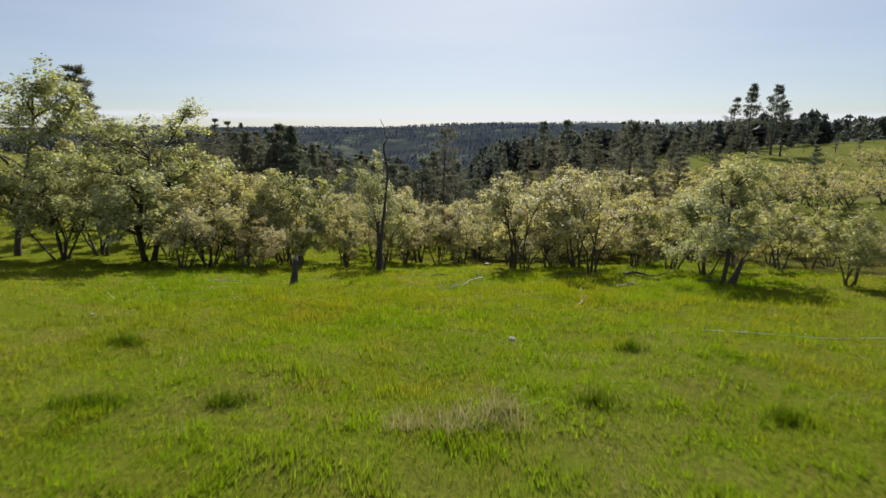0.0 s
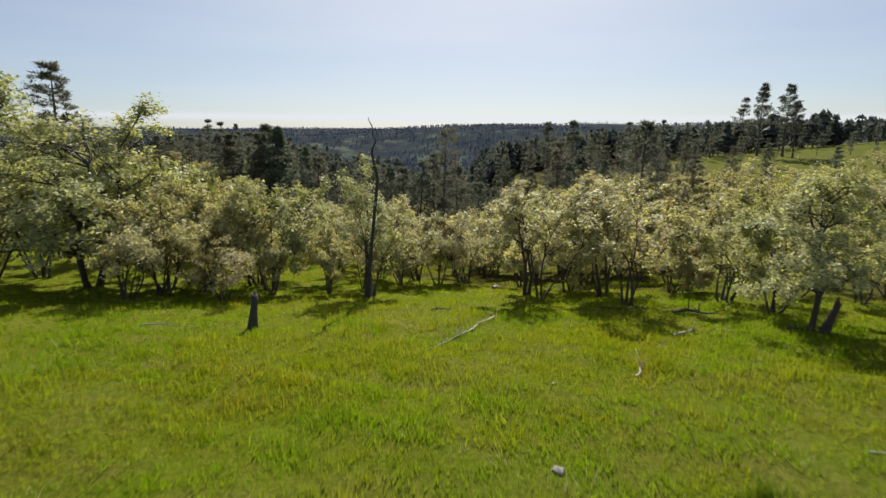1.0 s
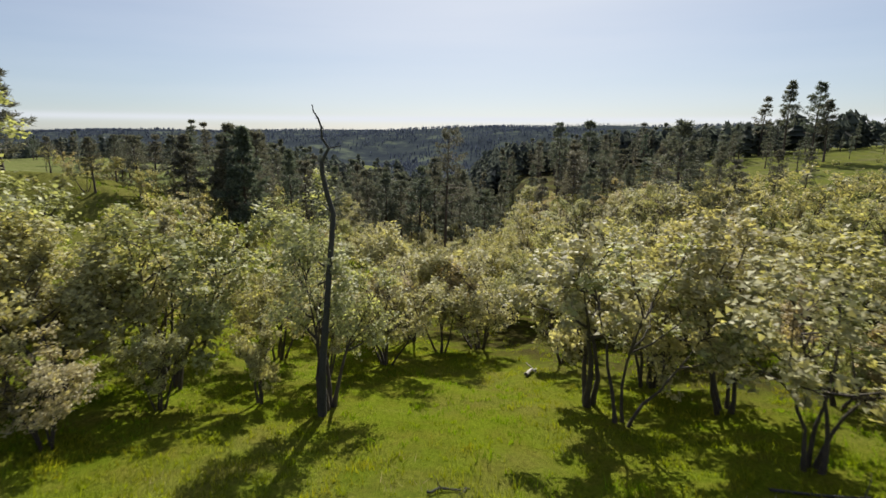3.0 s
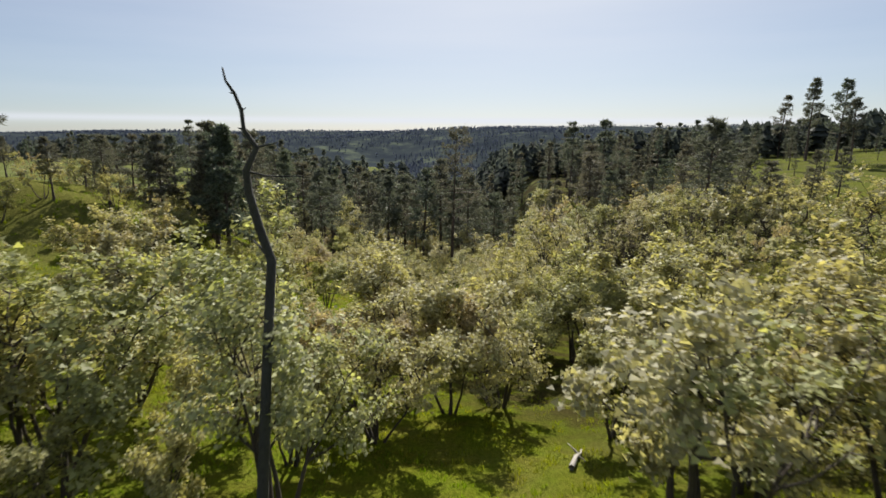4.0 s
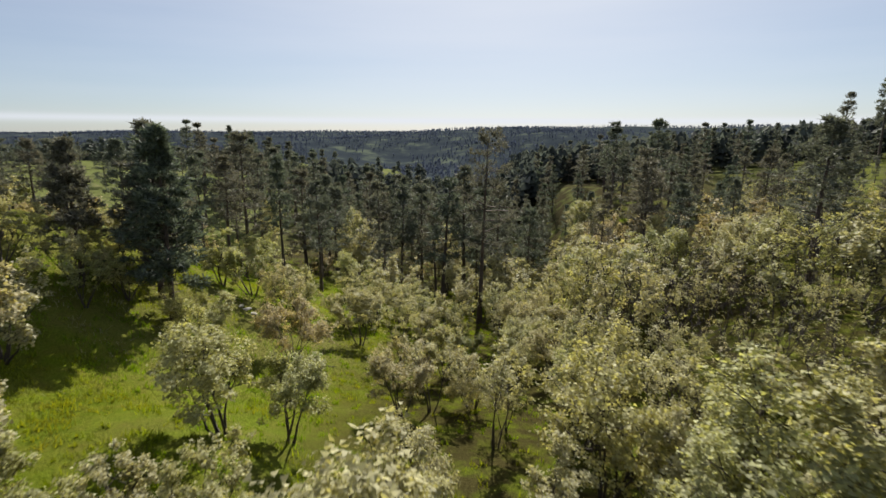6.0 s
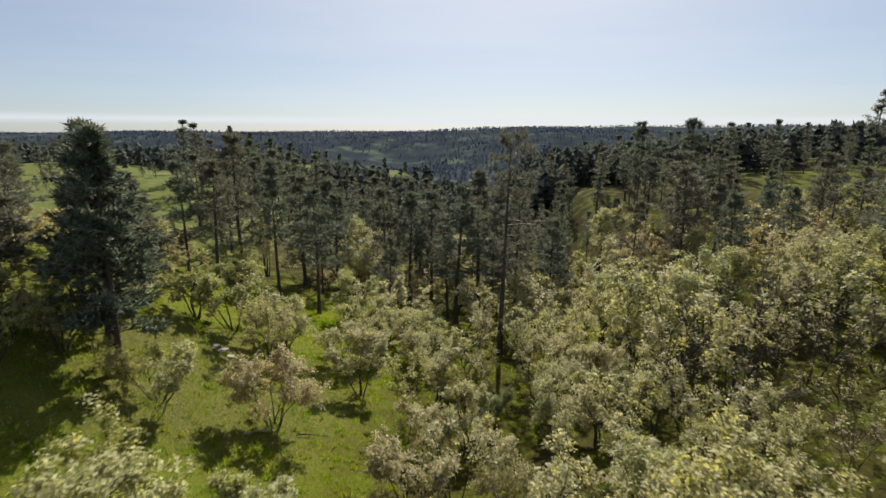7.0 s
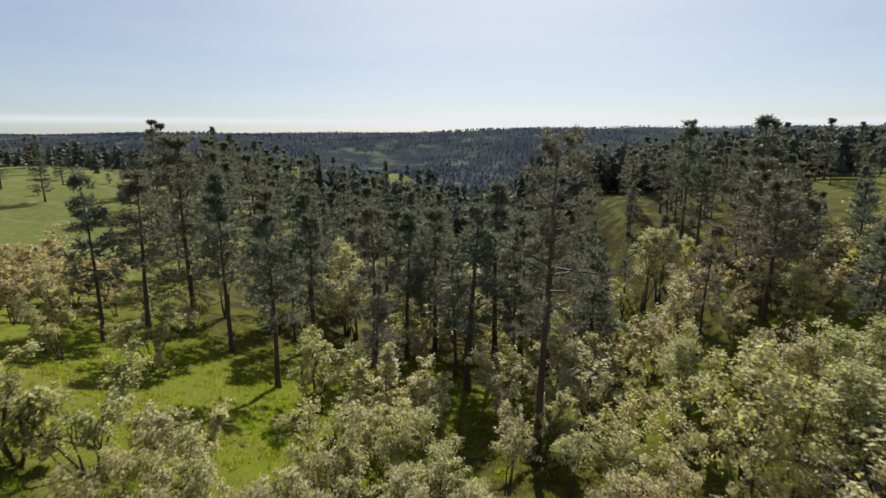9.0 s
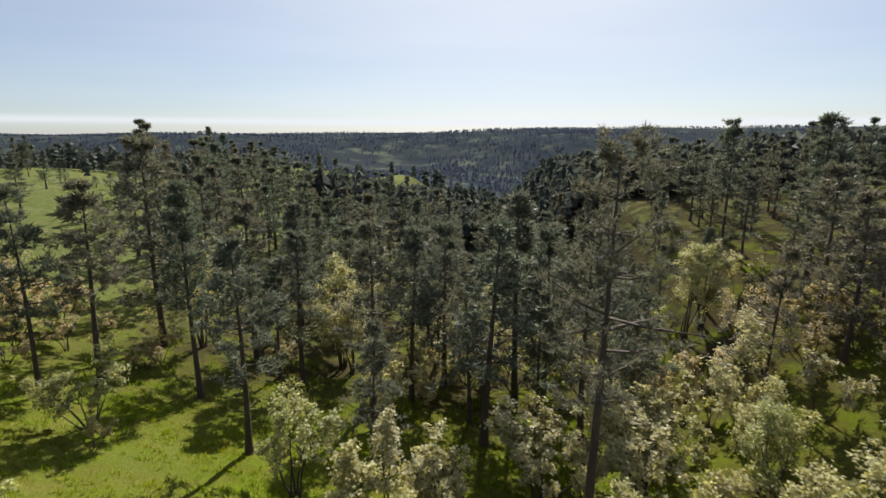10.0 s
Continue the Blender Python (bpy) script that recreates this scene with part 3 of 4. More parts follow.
for i, (x, y, h) in enumerate(EDGE):
    if i in (11, 13):
        plant(open_oaks, used_open, x, y, h / OAK_UNIT, rng, "open-crowned scrub oak with thin yellowish leaves and dark stems", "oak tree", "oaks along the meadow edge", pick=i % 3, squash=1.1)
    else:
        plant(oaks, used_oak, x, y, h / OAK_UNIT, rng, PALE if i % 3 else WARM, "oak tree", "oaks along the meadow edge", pick=i % 6)
for i, (x, y, h) in enumerate(DRAW):
    if h > 6.4:
        plant(tall_oaks, used_tall, x, y, h / 9.0, rng, "tall slender oak with pale young leaves among the pines", "oak tree", "oaks in the draw", pick=i % 3)
    else:
        plant(mid_oaks, used_mid, x, y, h / OAK_UNIT, rng, PALE if i % 2 else WARM, "oak tree", "oaks in the draw", pick=(2 * i) % 5, squash=min(1.0, 6.0 / h))
for i, (x, y, h) in enumerate(((-17.1, 67.2, 3.3), (-12.3, 68.4, 4.1))):
    plant(vase_oaks, used_vase, x, y, h / OAK_UNIT, rng, "low vase-shaped scrub oak with many thin stems in dry grass", "oak tree", "oaks in the draw", pick=i)
plant(oaks, used_oak, -10.5, 55.2, 4.5 / OAK_UNIT, rng, "low spreading scrub oak on three stems in a grassy clearing", "oak tree", "oaks in the draw", pick=1, squash=1.15)
plant(oaks, used_oak, -8.4, 56.2, 3.7 / OAK_UNIT, rng, "small scrub oak with a thick dark stem in a grassy clearing", "oak tree", "oaks in the draw", pick=3, squash=1.0)
plant(tree_oaks, used_tree, -18.4, 32.4, 10.0 / OAK_UNIT, rng, "tall oak with a thick dark trunk and open crown", "oak tree", "tall oaks", pick=0, squash=1.2, turn=2.6)
plant(tree_oaks, used_tree, -27.1, 32.8, 12.0 / OAK_UNIT, rng, "tall leafy oak towering over the scrub", "oak tree", "tall oaks", pick=1, squash=0.85, turn=1.0)
plant(tree_oaks, used_tree, 12.0, 21.9, 5.4 / OAK_UNIT, rng, "single-stemmed oak with yellow-green leaves on the meadow edge", "oak tree", "oaks along the meadow edge", pick=1)
fixed = EDGE + DRAW + [(-17.1, 67.2, 3.3), (-12.3, 68.4, 4.1), (-10.9, 55.4, 4.4), (-8.7, 56.4, 3.7), (-18.4, 32.4, 10), (-27.1, 32.8, 12), (12.0, 21.9, 5.4), (-4.0, 32.0, 8)]

# open ground inside the woods: x, y, half widths
OPEN = [(-11.5, 54.2, 7.5, 5.0), (-15, 53, 6, 4), (-16, 66.5, 9.0, 6.5), (-12, 60, 7, 3.2), (2.2, 38, 3.6, 8.5), (-24, 60.5, 5, 3), (-17, 94.5, 5, 3), (-26, 102, 6, 5), (35, 51, 9, 5), (-6.5, 27, 40, 1.5), (-24, 88, 5, 3)]


def is_open(x, y, more=0.0):
    return any(((x - a) / (w + more)) ** 2 + ((y - b) / (d + more)) ** 2 < 1 for a, b, w, d in OPEN)


def meadow_edge(x):
    return 30.5 - 10.5 * float(sstep(x, 9, 15)) + 1.5 * math.sin(x * 0.5)


def taken(x, y, apart):
    return any((x - a) ** 2 + (y - b) ** 2 < apart ** 2 for a, b, *_ in fixed)


# the closed oak scrub between them
scatter = []
bank = np.random.default_rng(17)
for _ in range(26):
    x, y = bank.uniform(-56, -37), bank.uniform(94, 122)
    if x < -4.4 - 0.66 * (y - 62):
        scatter.append((x, y, bank.uniform(3.6, 5.6)))
for gy_ in np.arange(20, 128, 3.3):
    for gx_ in np.arange(-42, 48, 3.3):
        x, y = gx_ + rng.uniform(-1.3, 1.3), gy_ + rng.uniform(-1.3, 1.3)
        if y < meadow_edge(x) or is_open(x, y, 0.8) or taken(x, y, 2.3):
            continue
        keep = (0.72 if y < 42 else 0.95) if y < 52 else 0.62 + 0.3 * math.sin(x * 0.55 + 1.7 * math.sin(y * 0.31))
        if y > 84:
            keep = 0.45 if x > 4 else 0.18 if x > -14 else 0.34
        if x < -9 and 44 < y <= 86:
            keep = 0.55
        if x < -19 and y > 44:
            keep = 0.42
        if -10.5 < x < 15 and 60 < y < 88:
            keep = 0.97
        if x > 26:
            keep *= 0.75
        if abs(x) > 0.80 * y:
            keep = 0
        if x > 22 and y < 60:
            keep *= 0.6
        if ((x - 19) / 8) ** 2 + ((y - 77) / 18) ** 2 < 1:
            keep = 0.97
        if rng.random() > keep:
            continue
        h = rng.uniform(3.3, 5.6) + 1.1 * math.sin(x * 0.31 + 1.3 * math.sin(y * 0.23)) * math.sin(y * 0.27) + 0.2 + 1.5 * float(sstep(y, 50, 66) * sstep(x, -15, -8)) - 0.9 * float(sstep(-x, 13, 18) * sstep(y, 38, 46))
        if x > 4 and 52 < y < 74:
            h = min(h, 4.2)
        if x < -19 and 44 < y < 82:
            h = min(h, 2.9)
        if x > 11 and y < 46:
            h = 2.5 + 0.3 * h
        if -10 < x < -3 and 39.5 < y < 48:
            h = min(h, 0.4 - height(x, y))
        if -17 < x < -3.5 and 43 < y < 51:
            h = min(h, 3.5 - 0.13 * (y - 43))
        if x < -14 and y > 84:
            h = rng.uniform(1.8, 3.6)
        if -14.5 < x < 9 and 61 < y < 94:
            h = rng.uniform(3.0, 4.5) + 1.3 * float(sstep(y, 77, 86))
        if y < 44:
            h *= rng.uniform(0.68, 1.0)
        if y > 100:
            h = min(h, 4.6)
        if 11 < x < 29 and 83 < y < 99:
            h = rng.uniform(6.0, 8.0) if y < 91 else rng.uniform(4.6, 6.6)
        if 6 < x < 26 and 61 < y < 71:
            h = min(h, 3.5)
        along_path = abs(x + 0.06 * y) < 4.0 and y < 76
        top = height(x, y) + h
        if along_path and top > 3.6:
            h = max(2.6, 3.6 - height(x, y))
        scatter.append((x, y, h))
NEAR_MAX = 300 - len(EDGE) - len(DRAW) - 8


def off_path(t):
    x, y, _ = t
    return math.hypot(x + 0.06 * y, max(0.0, y - 62, 20 - y) * 0.9)


scatter.sort(key=off_path)
for x, y, h in scatter[:NEAR_MAX]:
    warm = rng.random() < 0.35
    hollow = ((x - 19) / 8) ** 2 + ((y - 77) / 18) ** 2
    if 11 < x < 29 and 83 < y < 91 and rng.random() < 0.55:
        plant(tall_oaks, used_tall, x, y, h / 9.0, rng, "tall oak with pale young leaves over a shaded hollow", "oak tree", "oaks in the draw", squash=1.15)
    elif (hollow < 1 and rng.random() < 0.85) or (x > 9 and 58 < y < 104 and rng.random() < 0.45):
        plant(bare_oaks, used_bare, x, y, h / OAK_UNIT, rng, "scrub oak still mostly bare, a thicket of brown twigs", "oak tree", "bare oaks in the hollow", squash=rng.uniform(0.9, 1.15))
    elif 58 < y < 100 and rng.random() < (0.6 if x > 5 else 0.25):
        plant(open_oaks, used_open, x, y, h * (1.2 if x > 5 else 1.0) / OAK_UNIT, rng, "tall thin scrub oak with sparse young leaves", "oak tree", "oak scrub", squash=rng.uniform(0.8, 1.0))
    elif y > 100 or abs(x + 3) > 22:
        plant(light_oaks, used_light, x, y, h / OAK_UNIT, rng, WARM if warm else PALE, "oak tree", "oak scrub", squash=rng.uniform(1.0, 1.25))
    elif abs(x + 0.06 * y) > 12 or y > 88:
        plant(mid_oaks, used_mid, x, y, h / OAK_UNIT, rng, WARM if warm else PALE, "oak tree", "oak scrub", squash=rng.uniform(1.0, 1.25))
    else:
        plant(oaks, used_oak, x, y, h / OAK_UNIT, rng, WARM if warm else PALE, "oak tree", "oak scrub", squash=rng.uniform(0.9, 1.15))


def joined_plants(name, kind, places, label, mats=(OAK_BARK, OAK_LEAF), category="oak scrub"):
    """Many copies of one plant's wood and leaves as a single body."""
    if not places:
        return None
    verts, faces, slots, base = [], [], [], 0
    for x, y, size, turn, squash in places:
        c, sn = math.cos(turn), math.sin(turn)
        k = kind[int(abs(x * 7 + y * 3)) % len(kind)]
        for child in k.children:
            n = len(child.data.vertices)
            co = np.empty(3 * n, np.float32)
            child.data.vertices.foreach_get("co", co)
            co = co.reshape(-1, 3) * (size * squash, size * squash, size)
            verts.append(np.stack([co[:, 0] * c - co[:, 1] * sn + x, co[:, 0] * sn + co[:, 1] * c + y, co[:, 2] + height(x, y)], 1))
            faces += [tuple(base + i for i in p.vertices) for p in child.data.polygons]
            slots += [mats.index(child.data.materials[0])] * len(child.data.polygons)
            base += n
    ob = mesh_object(name, np.concatenate(verts), faces, mats[0])
    ob.data.materials.append(mats[1])
    ob.data.polygons.foreach_set("material_index", np.array(slots, np.int32))
    return tagged(ob, label, category, kind="stuff")


rest = [(x, y, h / OAK_UNIT, rng.uniform(0, 6.28), rng.uniform(0.9, 1.2)) for x, y, h in scatter[NEAR_MAX:]]
for _ in range(330):
    x, y = rng.uniform(34, 112), rng.uniform(44, 142)
    if 0.30 * y < x < 0.84 * y and math.sin(x * 0.13 + 2 * math.sin(y * 0.05)) + math.sin(y * 0.11) > -0.8 and not is_open(x, y) and not (((x - 78) / 20) ** 2 + ((y - 134) / 9) ** 2 < 1):
        rest.append((x, y, rng.uniform(0.40, 0.80), rng.uniform(0, 6.28), rng.uniform(1.0, 1.5)))
joined_plants("oak_scrub", light_oaks, [p for p in rest if p[0] < 30 and p[1] < 114], "pale green oak scrub on the outer slopes")
joined_plants("oak_brush", brush_oaks, [p for p in rest if p[0] >= 30 or p[1] >= 114], "low grey-green oak brush across the far slope")
for kind in (brush_oaks,):
    for ob in kind:
        for child in list(ob.children):
            bpy.data.objects.remove(child)
        bpy.data.objects.remove(ob)

# ---- pines ----
PINE_UNIT = 15.0
pines = [pine(41, 15, 2.6, 0.34, 13, 12, 0.48, 0.10, flat_top=0.45, tufts=8), pine(42, 15, 2.8, 0.30, 14, 12, 0.48, 0.10, (0.5, 0.2), 0.3, tufts=8),
         pine(43, 15, 2.4, 0.44, 12, 12, 0.48, 0.10, (-0.4, 0.3), 0.5, tufts=8), pine(44, 15, 3.0, 0.22, 16, 12, 0.48, 0.10, flat_top=0.35, tufts=8), pine(46, 15, 2.2, 0.38, 13, 12, 0.48, 0.10, (0.3, -0.4), 0.2, tufts=8)]
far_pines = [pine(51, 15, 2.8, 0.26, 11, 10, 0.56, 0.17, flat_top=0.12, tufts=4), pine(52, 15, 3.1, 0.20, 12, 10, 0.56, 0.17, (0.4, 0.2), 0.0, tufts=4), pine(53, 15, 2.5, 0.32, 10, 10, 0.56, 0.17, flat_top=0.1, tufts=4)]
dense_pines = [pine(47, 12, 2.7, 0.20, 17, 16, 0.42, 0.12, (0.5, -0.2), 0.02, tufts=10), pine(48, 12, 2.4, 0.26, 16, 16, 0.42, 0.12, (-0.6, 0.3), 0.0, tufts=10)]
used_dense = set()
used_far = set()
used_pine = set()
big = pine(45, 19.6, 3.8, 0.46, 12, 26, 0.36, 0.05, (0.9, 0.8), 2.2, 9)
big.matrix_basis = stand(big, -0.3, 90.6, 1.0, 0.0)
tagged(big, "tall dark pine with a long bare trunk, standing alone", "pine tree", "pines")
PINES = [(-19.4, 68.0, 11.4), (-21.4, 70.2, 11.0), (-33.9, 72.2, 7.5), (-38.3, 84.3, 8.6), (-23.5, 76.7, 8.3), (30.6, 87.3, 15.1), (-33.1, 99.1, 13.0), (-31.5, 102.5, 14.1),
         (-33.3, 112.6, 18.5), (-25.1, 103.6, 15.8), (-18.5, 96.8, 13.1), (-13.6, 109.3, 15.0), (-10.8, 111.3, 15.1), (-8.4, 116.7, 15.9), (-1.9, 114.6, 19.5), (2.6, 106.0, 16.5),
         (28.2, 124.6, 16.8), (25.8, 138.9, 16.5), (-79.2, 149.4, 7.2), (94.7, 168.4, 21.5), (99.1, 162.9, 20.5), (104, 196, 19), (98.1, 156.9, 15.5), (-56.5, 85.6, 18.0), (-30.5, 63.5, 8.0), (-36, 66, 9.0), (-33, 78, 10.0), (-29, 67.5, 8.5), (-35, 75, 10), (-30, 81, 10.5), (-37, 80, 11), (-24.5, 67.5, 8.0), (-27.5, 71.0, 8.5), (-22.8, 73.0, 10.0), (38.5, 99.0, 11.0), (27.5, 97.0, 9.5), (44.0, 104.0, 11.0), (35.5, 106.0, 12.0), (41.0, 93.0, 9.0)]
for i, (x, y, h) in enumerate(PINES):
    if x < -50 and y < 100:
        h = 16.1 - height(x, y)
    elif x < -22 and 50 < y < 95:
        h = min(h, 6.2 - height(x, y))
    if x > -25 and 60 < y < 80:
        plant(dense_pines, used_dense, x, y, h / 12.0, rng, "dense dark pine at the edge of a clearing", "pine tree", "pines", pick=i % 2, squash=1.25)
        continue
    plant(pines, used_pine, x, y, h / PINE_UNIT, rng, "dark green pine with a straight brown trunk", "pine tree", "pines", pick=i % 5, squash=1.7 if x < -70 else rng.uniform(1.0, 1.3) if y > 96 else 1.5)
fixed += PINES + [(-0.3, 90.6, 19)]
wood = []
for gy_ in np.arange(96, 232, 6.6):
    for gx_ in np.arange(-84, 150, 6.6):
        x, y = gx_ + rng.uniform(-2.6, 2.6), gy_ + rng.uniform(-2.6, 2.6)
        if taken(x, y, 3.2) or is_open(x, y, 1.0) or abs(x) > 0.80 * y:
            continue
        keep = 0.75 if y > 105 else 0.42
        if x < -22:
            keep = 0.85 if x > max(-4.4 - 0.68 * (y - 64), -34 - 0.22 * y) else 0.0
        if x > 14 and y < 122:
            keep = 0.85 if x > 24 else 0.45
        if 20 < x < 48 and 104 < y < 165:
            keep = 0.95
        if x > 48 and y < 172:
            keep = 0.06
        if y > 160:
            keep *= 0.9
        if rng.random() > keep:
            continue
        if y < 125 and x < -4.3 - 0.776 * (y - 61.5) + 3:
            continue
        h = rng.uniform(9.5, 16.5) * (0.85 if x > 8 else 1.0) if x < 58 else rng.uniform(14.0, 17.5) if y > 178 else rng.uniform(7.0, 11.5)
        if x > 16:
            top = rng.uniform(2.0, 6.0) if y < 150 else rng.uniform(2.5, 9.5)
            h = max(5.0, min(h, top - height(x, y)))
        wood.append((x, y, h / PINE_UNIT, rng.uniform(0, 6.28), rng.uniform(1.0, 1.4)))
wood.sort(key=lambda p: math.hypot(p[0] + 5, p[1] - 66))
for x, y, size, turn, squash in wood[:215]:
    plant(*((far_pines, used_far) if y > 128 else (pines, used_pine)), x, y, size, rng, "dark green pine in the valley wood", "pine tree", "pines", squash=squash, turn=turn)
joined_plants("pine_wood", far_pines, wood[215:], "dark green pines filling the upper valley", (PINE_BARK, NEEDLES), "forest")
hill = np.random.default_rng(77)
for _ in range(26):
    x, y = hill.uniform(-215, -105), hill.uniform(178, 285)
    plant(far_pines, used_far, x, y, hill.uniform(6.0, 9.5) / PINE_UNIT, hill, "dark pine on the grassy hilltop", "pine tree", "pines on the hill", squash=1.3)
for x, y, h in ((-99, 162, 6.5), (-93, 171, 6.0), (-112, 175, 7.0), (-84, 186, 6.5), (-72, 190, 7.5)):
    plant(far_pines, used_far, x, y, h / PINE_UNIT, hill, "dark pine on the open grassy slope", "pine tree", "pines on the hill", squash=2.1)

slope_brush = [(x, y, hill.uniform(0.10, 0.24), hill.uniform(0, 6.28), hill.uniform(2.2, 3.2)) for x, y in zip(hill.uniform(-150, -70, 34), hill.uniform(140, 250, 34)) if x < -0.42 * y]
joined_plants("juniper_brush", far_pines, slope_brush, "low dark juniper brush dotted over the grassy slope", (PINE_BARK, NEEDLES), "brush")


# ---- far woods ----
def far_woods(name, count, near_y, far_y, tall, tiers, blades, seed, label, density, mat):
    """Many small ragged conifers as one body of woodland."""
    r = np.random.default_rng(seed)
    V, F, base = [], [], 0
    made = 0
    while made < count:
        y = near_y * (far_y / near_y) ** r.random()
        x = r.uniform(-0.98, 0.98) * (y + 60)
        if r.random() > density(x, y):
            continue
        made += 1
        h = tall * r.uniform(0.6, 1.15) * (0.7 if x < -60 and y < 330 else 1)
        z0 = height(x, y) - 0.3
        w = h * r.uniform(0.20, 0.30)
        low = r.uniform(0.08, 0.3)
        for k in range(tiers):
            u = low + (1 - low) * k / tiers
            zc, zt = z0 + h * u, z0 + h * min(1.0, u + 1.35 * (1 - low) / tiers)
            rad = w * (0.8 + 0.9 * (k / tiers) - 1.45 * (k / tiers) ** 2) * r.uniform(0.75, 1.2)
            t0 = r.uniform(0, 6.28)
            for b in range(blades):
                a0, a1 = t0 + 6.28 * b / blades, t0 + 6.28 * (b + 1.15) / blades
                r0, r1 = rad * r.uniform(0.6, 1.25), rad * r.uniform(0.6, 1.25)
                tipx, tipy = x + r.normal(0, 0.22) * w, y + r.normal(0, 0.22) * w
                V += [(x + r0 * math.cos(a0), y + r0 * math.sin(a0), zc + r.uniform(-0.06, 0.03) * h), (x + r1 * math.cos(a1), y + r1 * math.sin(a1), zc + r.uniform(-0.06, 0.03) * h), (tipx, tipy, zt - r.uniform(0, 0.06) * h)]
                F.append((base, base + 1, base + 2))
                base += 3
    ob = mesh_object(name, np.array(V), np.array(F), mat)
    return tagged(ob, label, "forest", kind="stuff")


def patchy(x, y):
    g = math.sin(x / 61 + 1.5 * math.sin(y / 120)) + math.sin(y / 83 + x / 150)
    return 1.0 if g > -0.9 else 0.2


def mid_density(x, y):
    if any(((x - a) / w) ** 2 + ((y - b) / 42) ** 2 < 1 for a, b, w in ((-94, 282, 20), (-66, 292, 18), (-40, 302, 15))):
        return 0.03
    slope = x < -38 - 0.05 * y
    return (0.08 if slope and (y < 225 or math.sin(x / 31) + math.sin(y / 37) < -0.3) else 1.0) * patchy(x, y)


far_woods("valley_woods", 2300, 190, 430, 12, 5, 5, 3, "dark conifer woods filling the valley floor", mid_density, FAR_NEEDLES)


def hill_density(x, y):
    """Broken woods: closed stands in the gullies, thin on the spurs, long open meadows between."""
    g = math.sin(x / 83 + 1.9 * math.sin(y / 170)) + math.sin(y / 118 + x / 240 + 1.1 * math.sin(x / 60)) + 0.6 * math.sin(x / 31 + y / 47)
    return 0.03 if g < -1.3 else 0.3 if g < -0.7 else 0.7 if g < -0.1 else 1.0


def plateau_density(x, y):
    g = math.sin(x / 210 + 1.7 * math.sin(y / 300)) + math.sin(y / 230 + x / 500)
    return 0.03 if g < -0.75 else 0.3 if g < -0.3 else 1.0


far_woods("hillside_woods", 13000, 620, 2000, 10, 2, 4, 4, "dark conifer woods on the distant hillside", hill_density, HAZE_BLUE_NEEDLES)
far_woods("plateau_woods", 8000, 1900, 4300, 12, 2, 3, 5, "far dark conifer woods along the skyline", plateau_density, HAZE_BLUE_NEEDLES)

# ---- the dead-topped oak with its bare crooked leader ----
def dead_topped_oak():
    rng_ = np.random.default_rng(91)
    root = oak(92, 7.2, 0.6, 5, 0.110, 46, 0.100, 0.0, 0.13, 6, wide=0.64, low=0.46, leaves=GREEN_OAK_LEAF)
    root.name = "dead_topped_oak"
    for child in root.children:
        child.data.transform(Matrix.Translation((0.1, 0.55, 0.0)))
    snag = Wood()
    # bole, then the thin crooked dead leader
    way = [(0.10, 0.0, -0.25), (0.25, -0.2, 1.6), (0.62, -0.45, 4.4), (0.84, -0.45, 6.3), (0.72, -0.55, 6.85), (0.64, -0.65, 7.4), (0.66, -0.75, 7.75), (0.88, -0.85, 8.1),
           (0.73, -0.9, 8.36), (0.74, -0.95, 8.62), (0.68, -1.0, 8.85), (0.57, -1.0, 9.02), (0.54, -1.0, 9.2)]
    rad = [0.15, 0.11, 0.085, 0.076, 0.070, 0.062, 0.054, 0.042, 0.032, 0.028, 0.023, 0.018, 0.011]
    snag.tube(way, rad, 8)
    for p, d, L, r in ((way[3], (-0.5, 0.2, 0.6), 0.5, 0.035), (way[8], (-0.8, 0.1, 0.1), 0.10, 0.02), (way[9], (0.7, 0, 0.3), 0.08, 0.015), (way[10], (-0.7, 0, 0.1), 0.08, 0.013), (way[7], (0.9, -0.1, 0.12), 0.35, 0.02), (way[6], (0.9, 0.3, -0.05), 0.9, 0.018)):
        snag.tube(limb(rng_, p, d, L, 3, 0.12), [r, r * 0.8, r * 0.6, r * 0.35], 5)
    snag.object("dead_leader", CHARRED, root, "bare crooked dead leader")
    root.matrix_basis = Matrix.LocRotScale((-4.1, 32.2, height(-4.1, 32.2)), None, None)
    tagged(root, "leafing oak clump with a tall bare crooked dead leader", "oak tree", "oaks along the meadow edge")


dead_topped_oak()


# ---- dead wood on the meadow ----
def stump(x, y, tall, wide=0.16, mat=CHARRED, lean=(0.03, -0.04), label="charred broken tree stump standing in the grass"):
    """A charred, broken stump, wider at its foot."""
    root = new("tree_stump")
    w = Wood()
    r = np.random.default_rng(5)
    rows = []
    for i, u in enumerate((-0.15, 0.0, 0.12, 0.35, 0.6, 0.85, 1.0)):
        rows.append((np.array([0.05 * u, 0.02 * u, tall * u]), wide * (1.45 - 0.9 * min(1, u + 0.25) + 0.38 * max(0, u - 0.5))))
    w.tube([p for p, _ in rows], [q for _, q in rows], 12, False)
    ring = len(rows) - 1
    for k in range(12):
        w.v[ring * 12 + k] = w.v[ring * 12 + k] + np.array([0, 0, r.uniform(-0.12, 0.16)])
    b = len(w.v)
    w.v.append(rows[-1][0] - np.array([0, 0, 0.12]))
    for k in range(12):
        w.f.append((ring * 12 + k, ring * 12 + (k + 1) % 12, b))
    w.object("bole", mat, root)
    root.matrix_basis = Matrix.LocRotScale((x, y, height(x, y)), Euler((lean[0], lean[1], 0)), None)
    tagged(root, label, "stump")


stump(-6.85, 23.4, 1.25, lean=(0.03, 0.10))
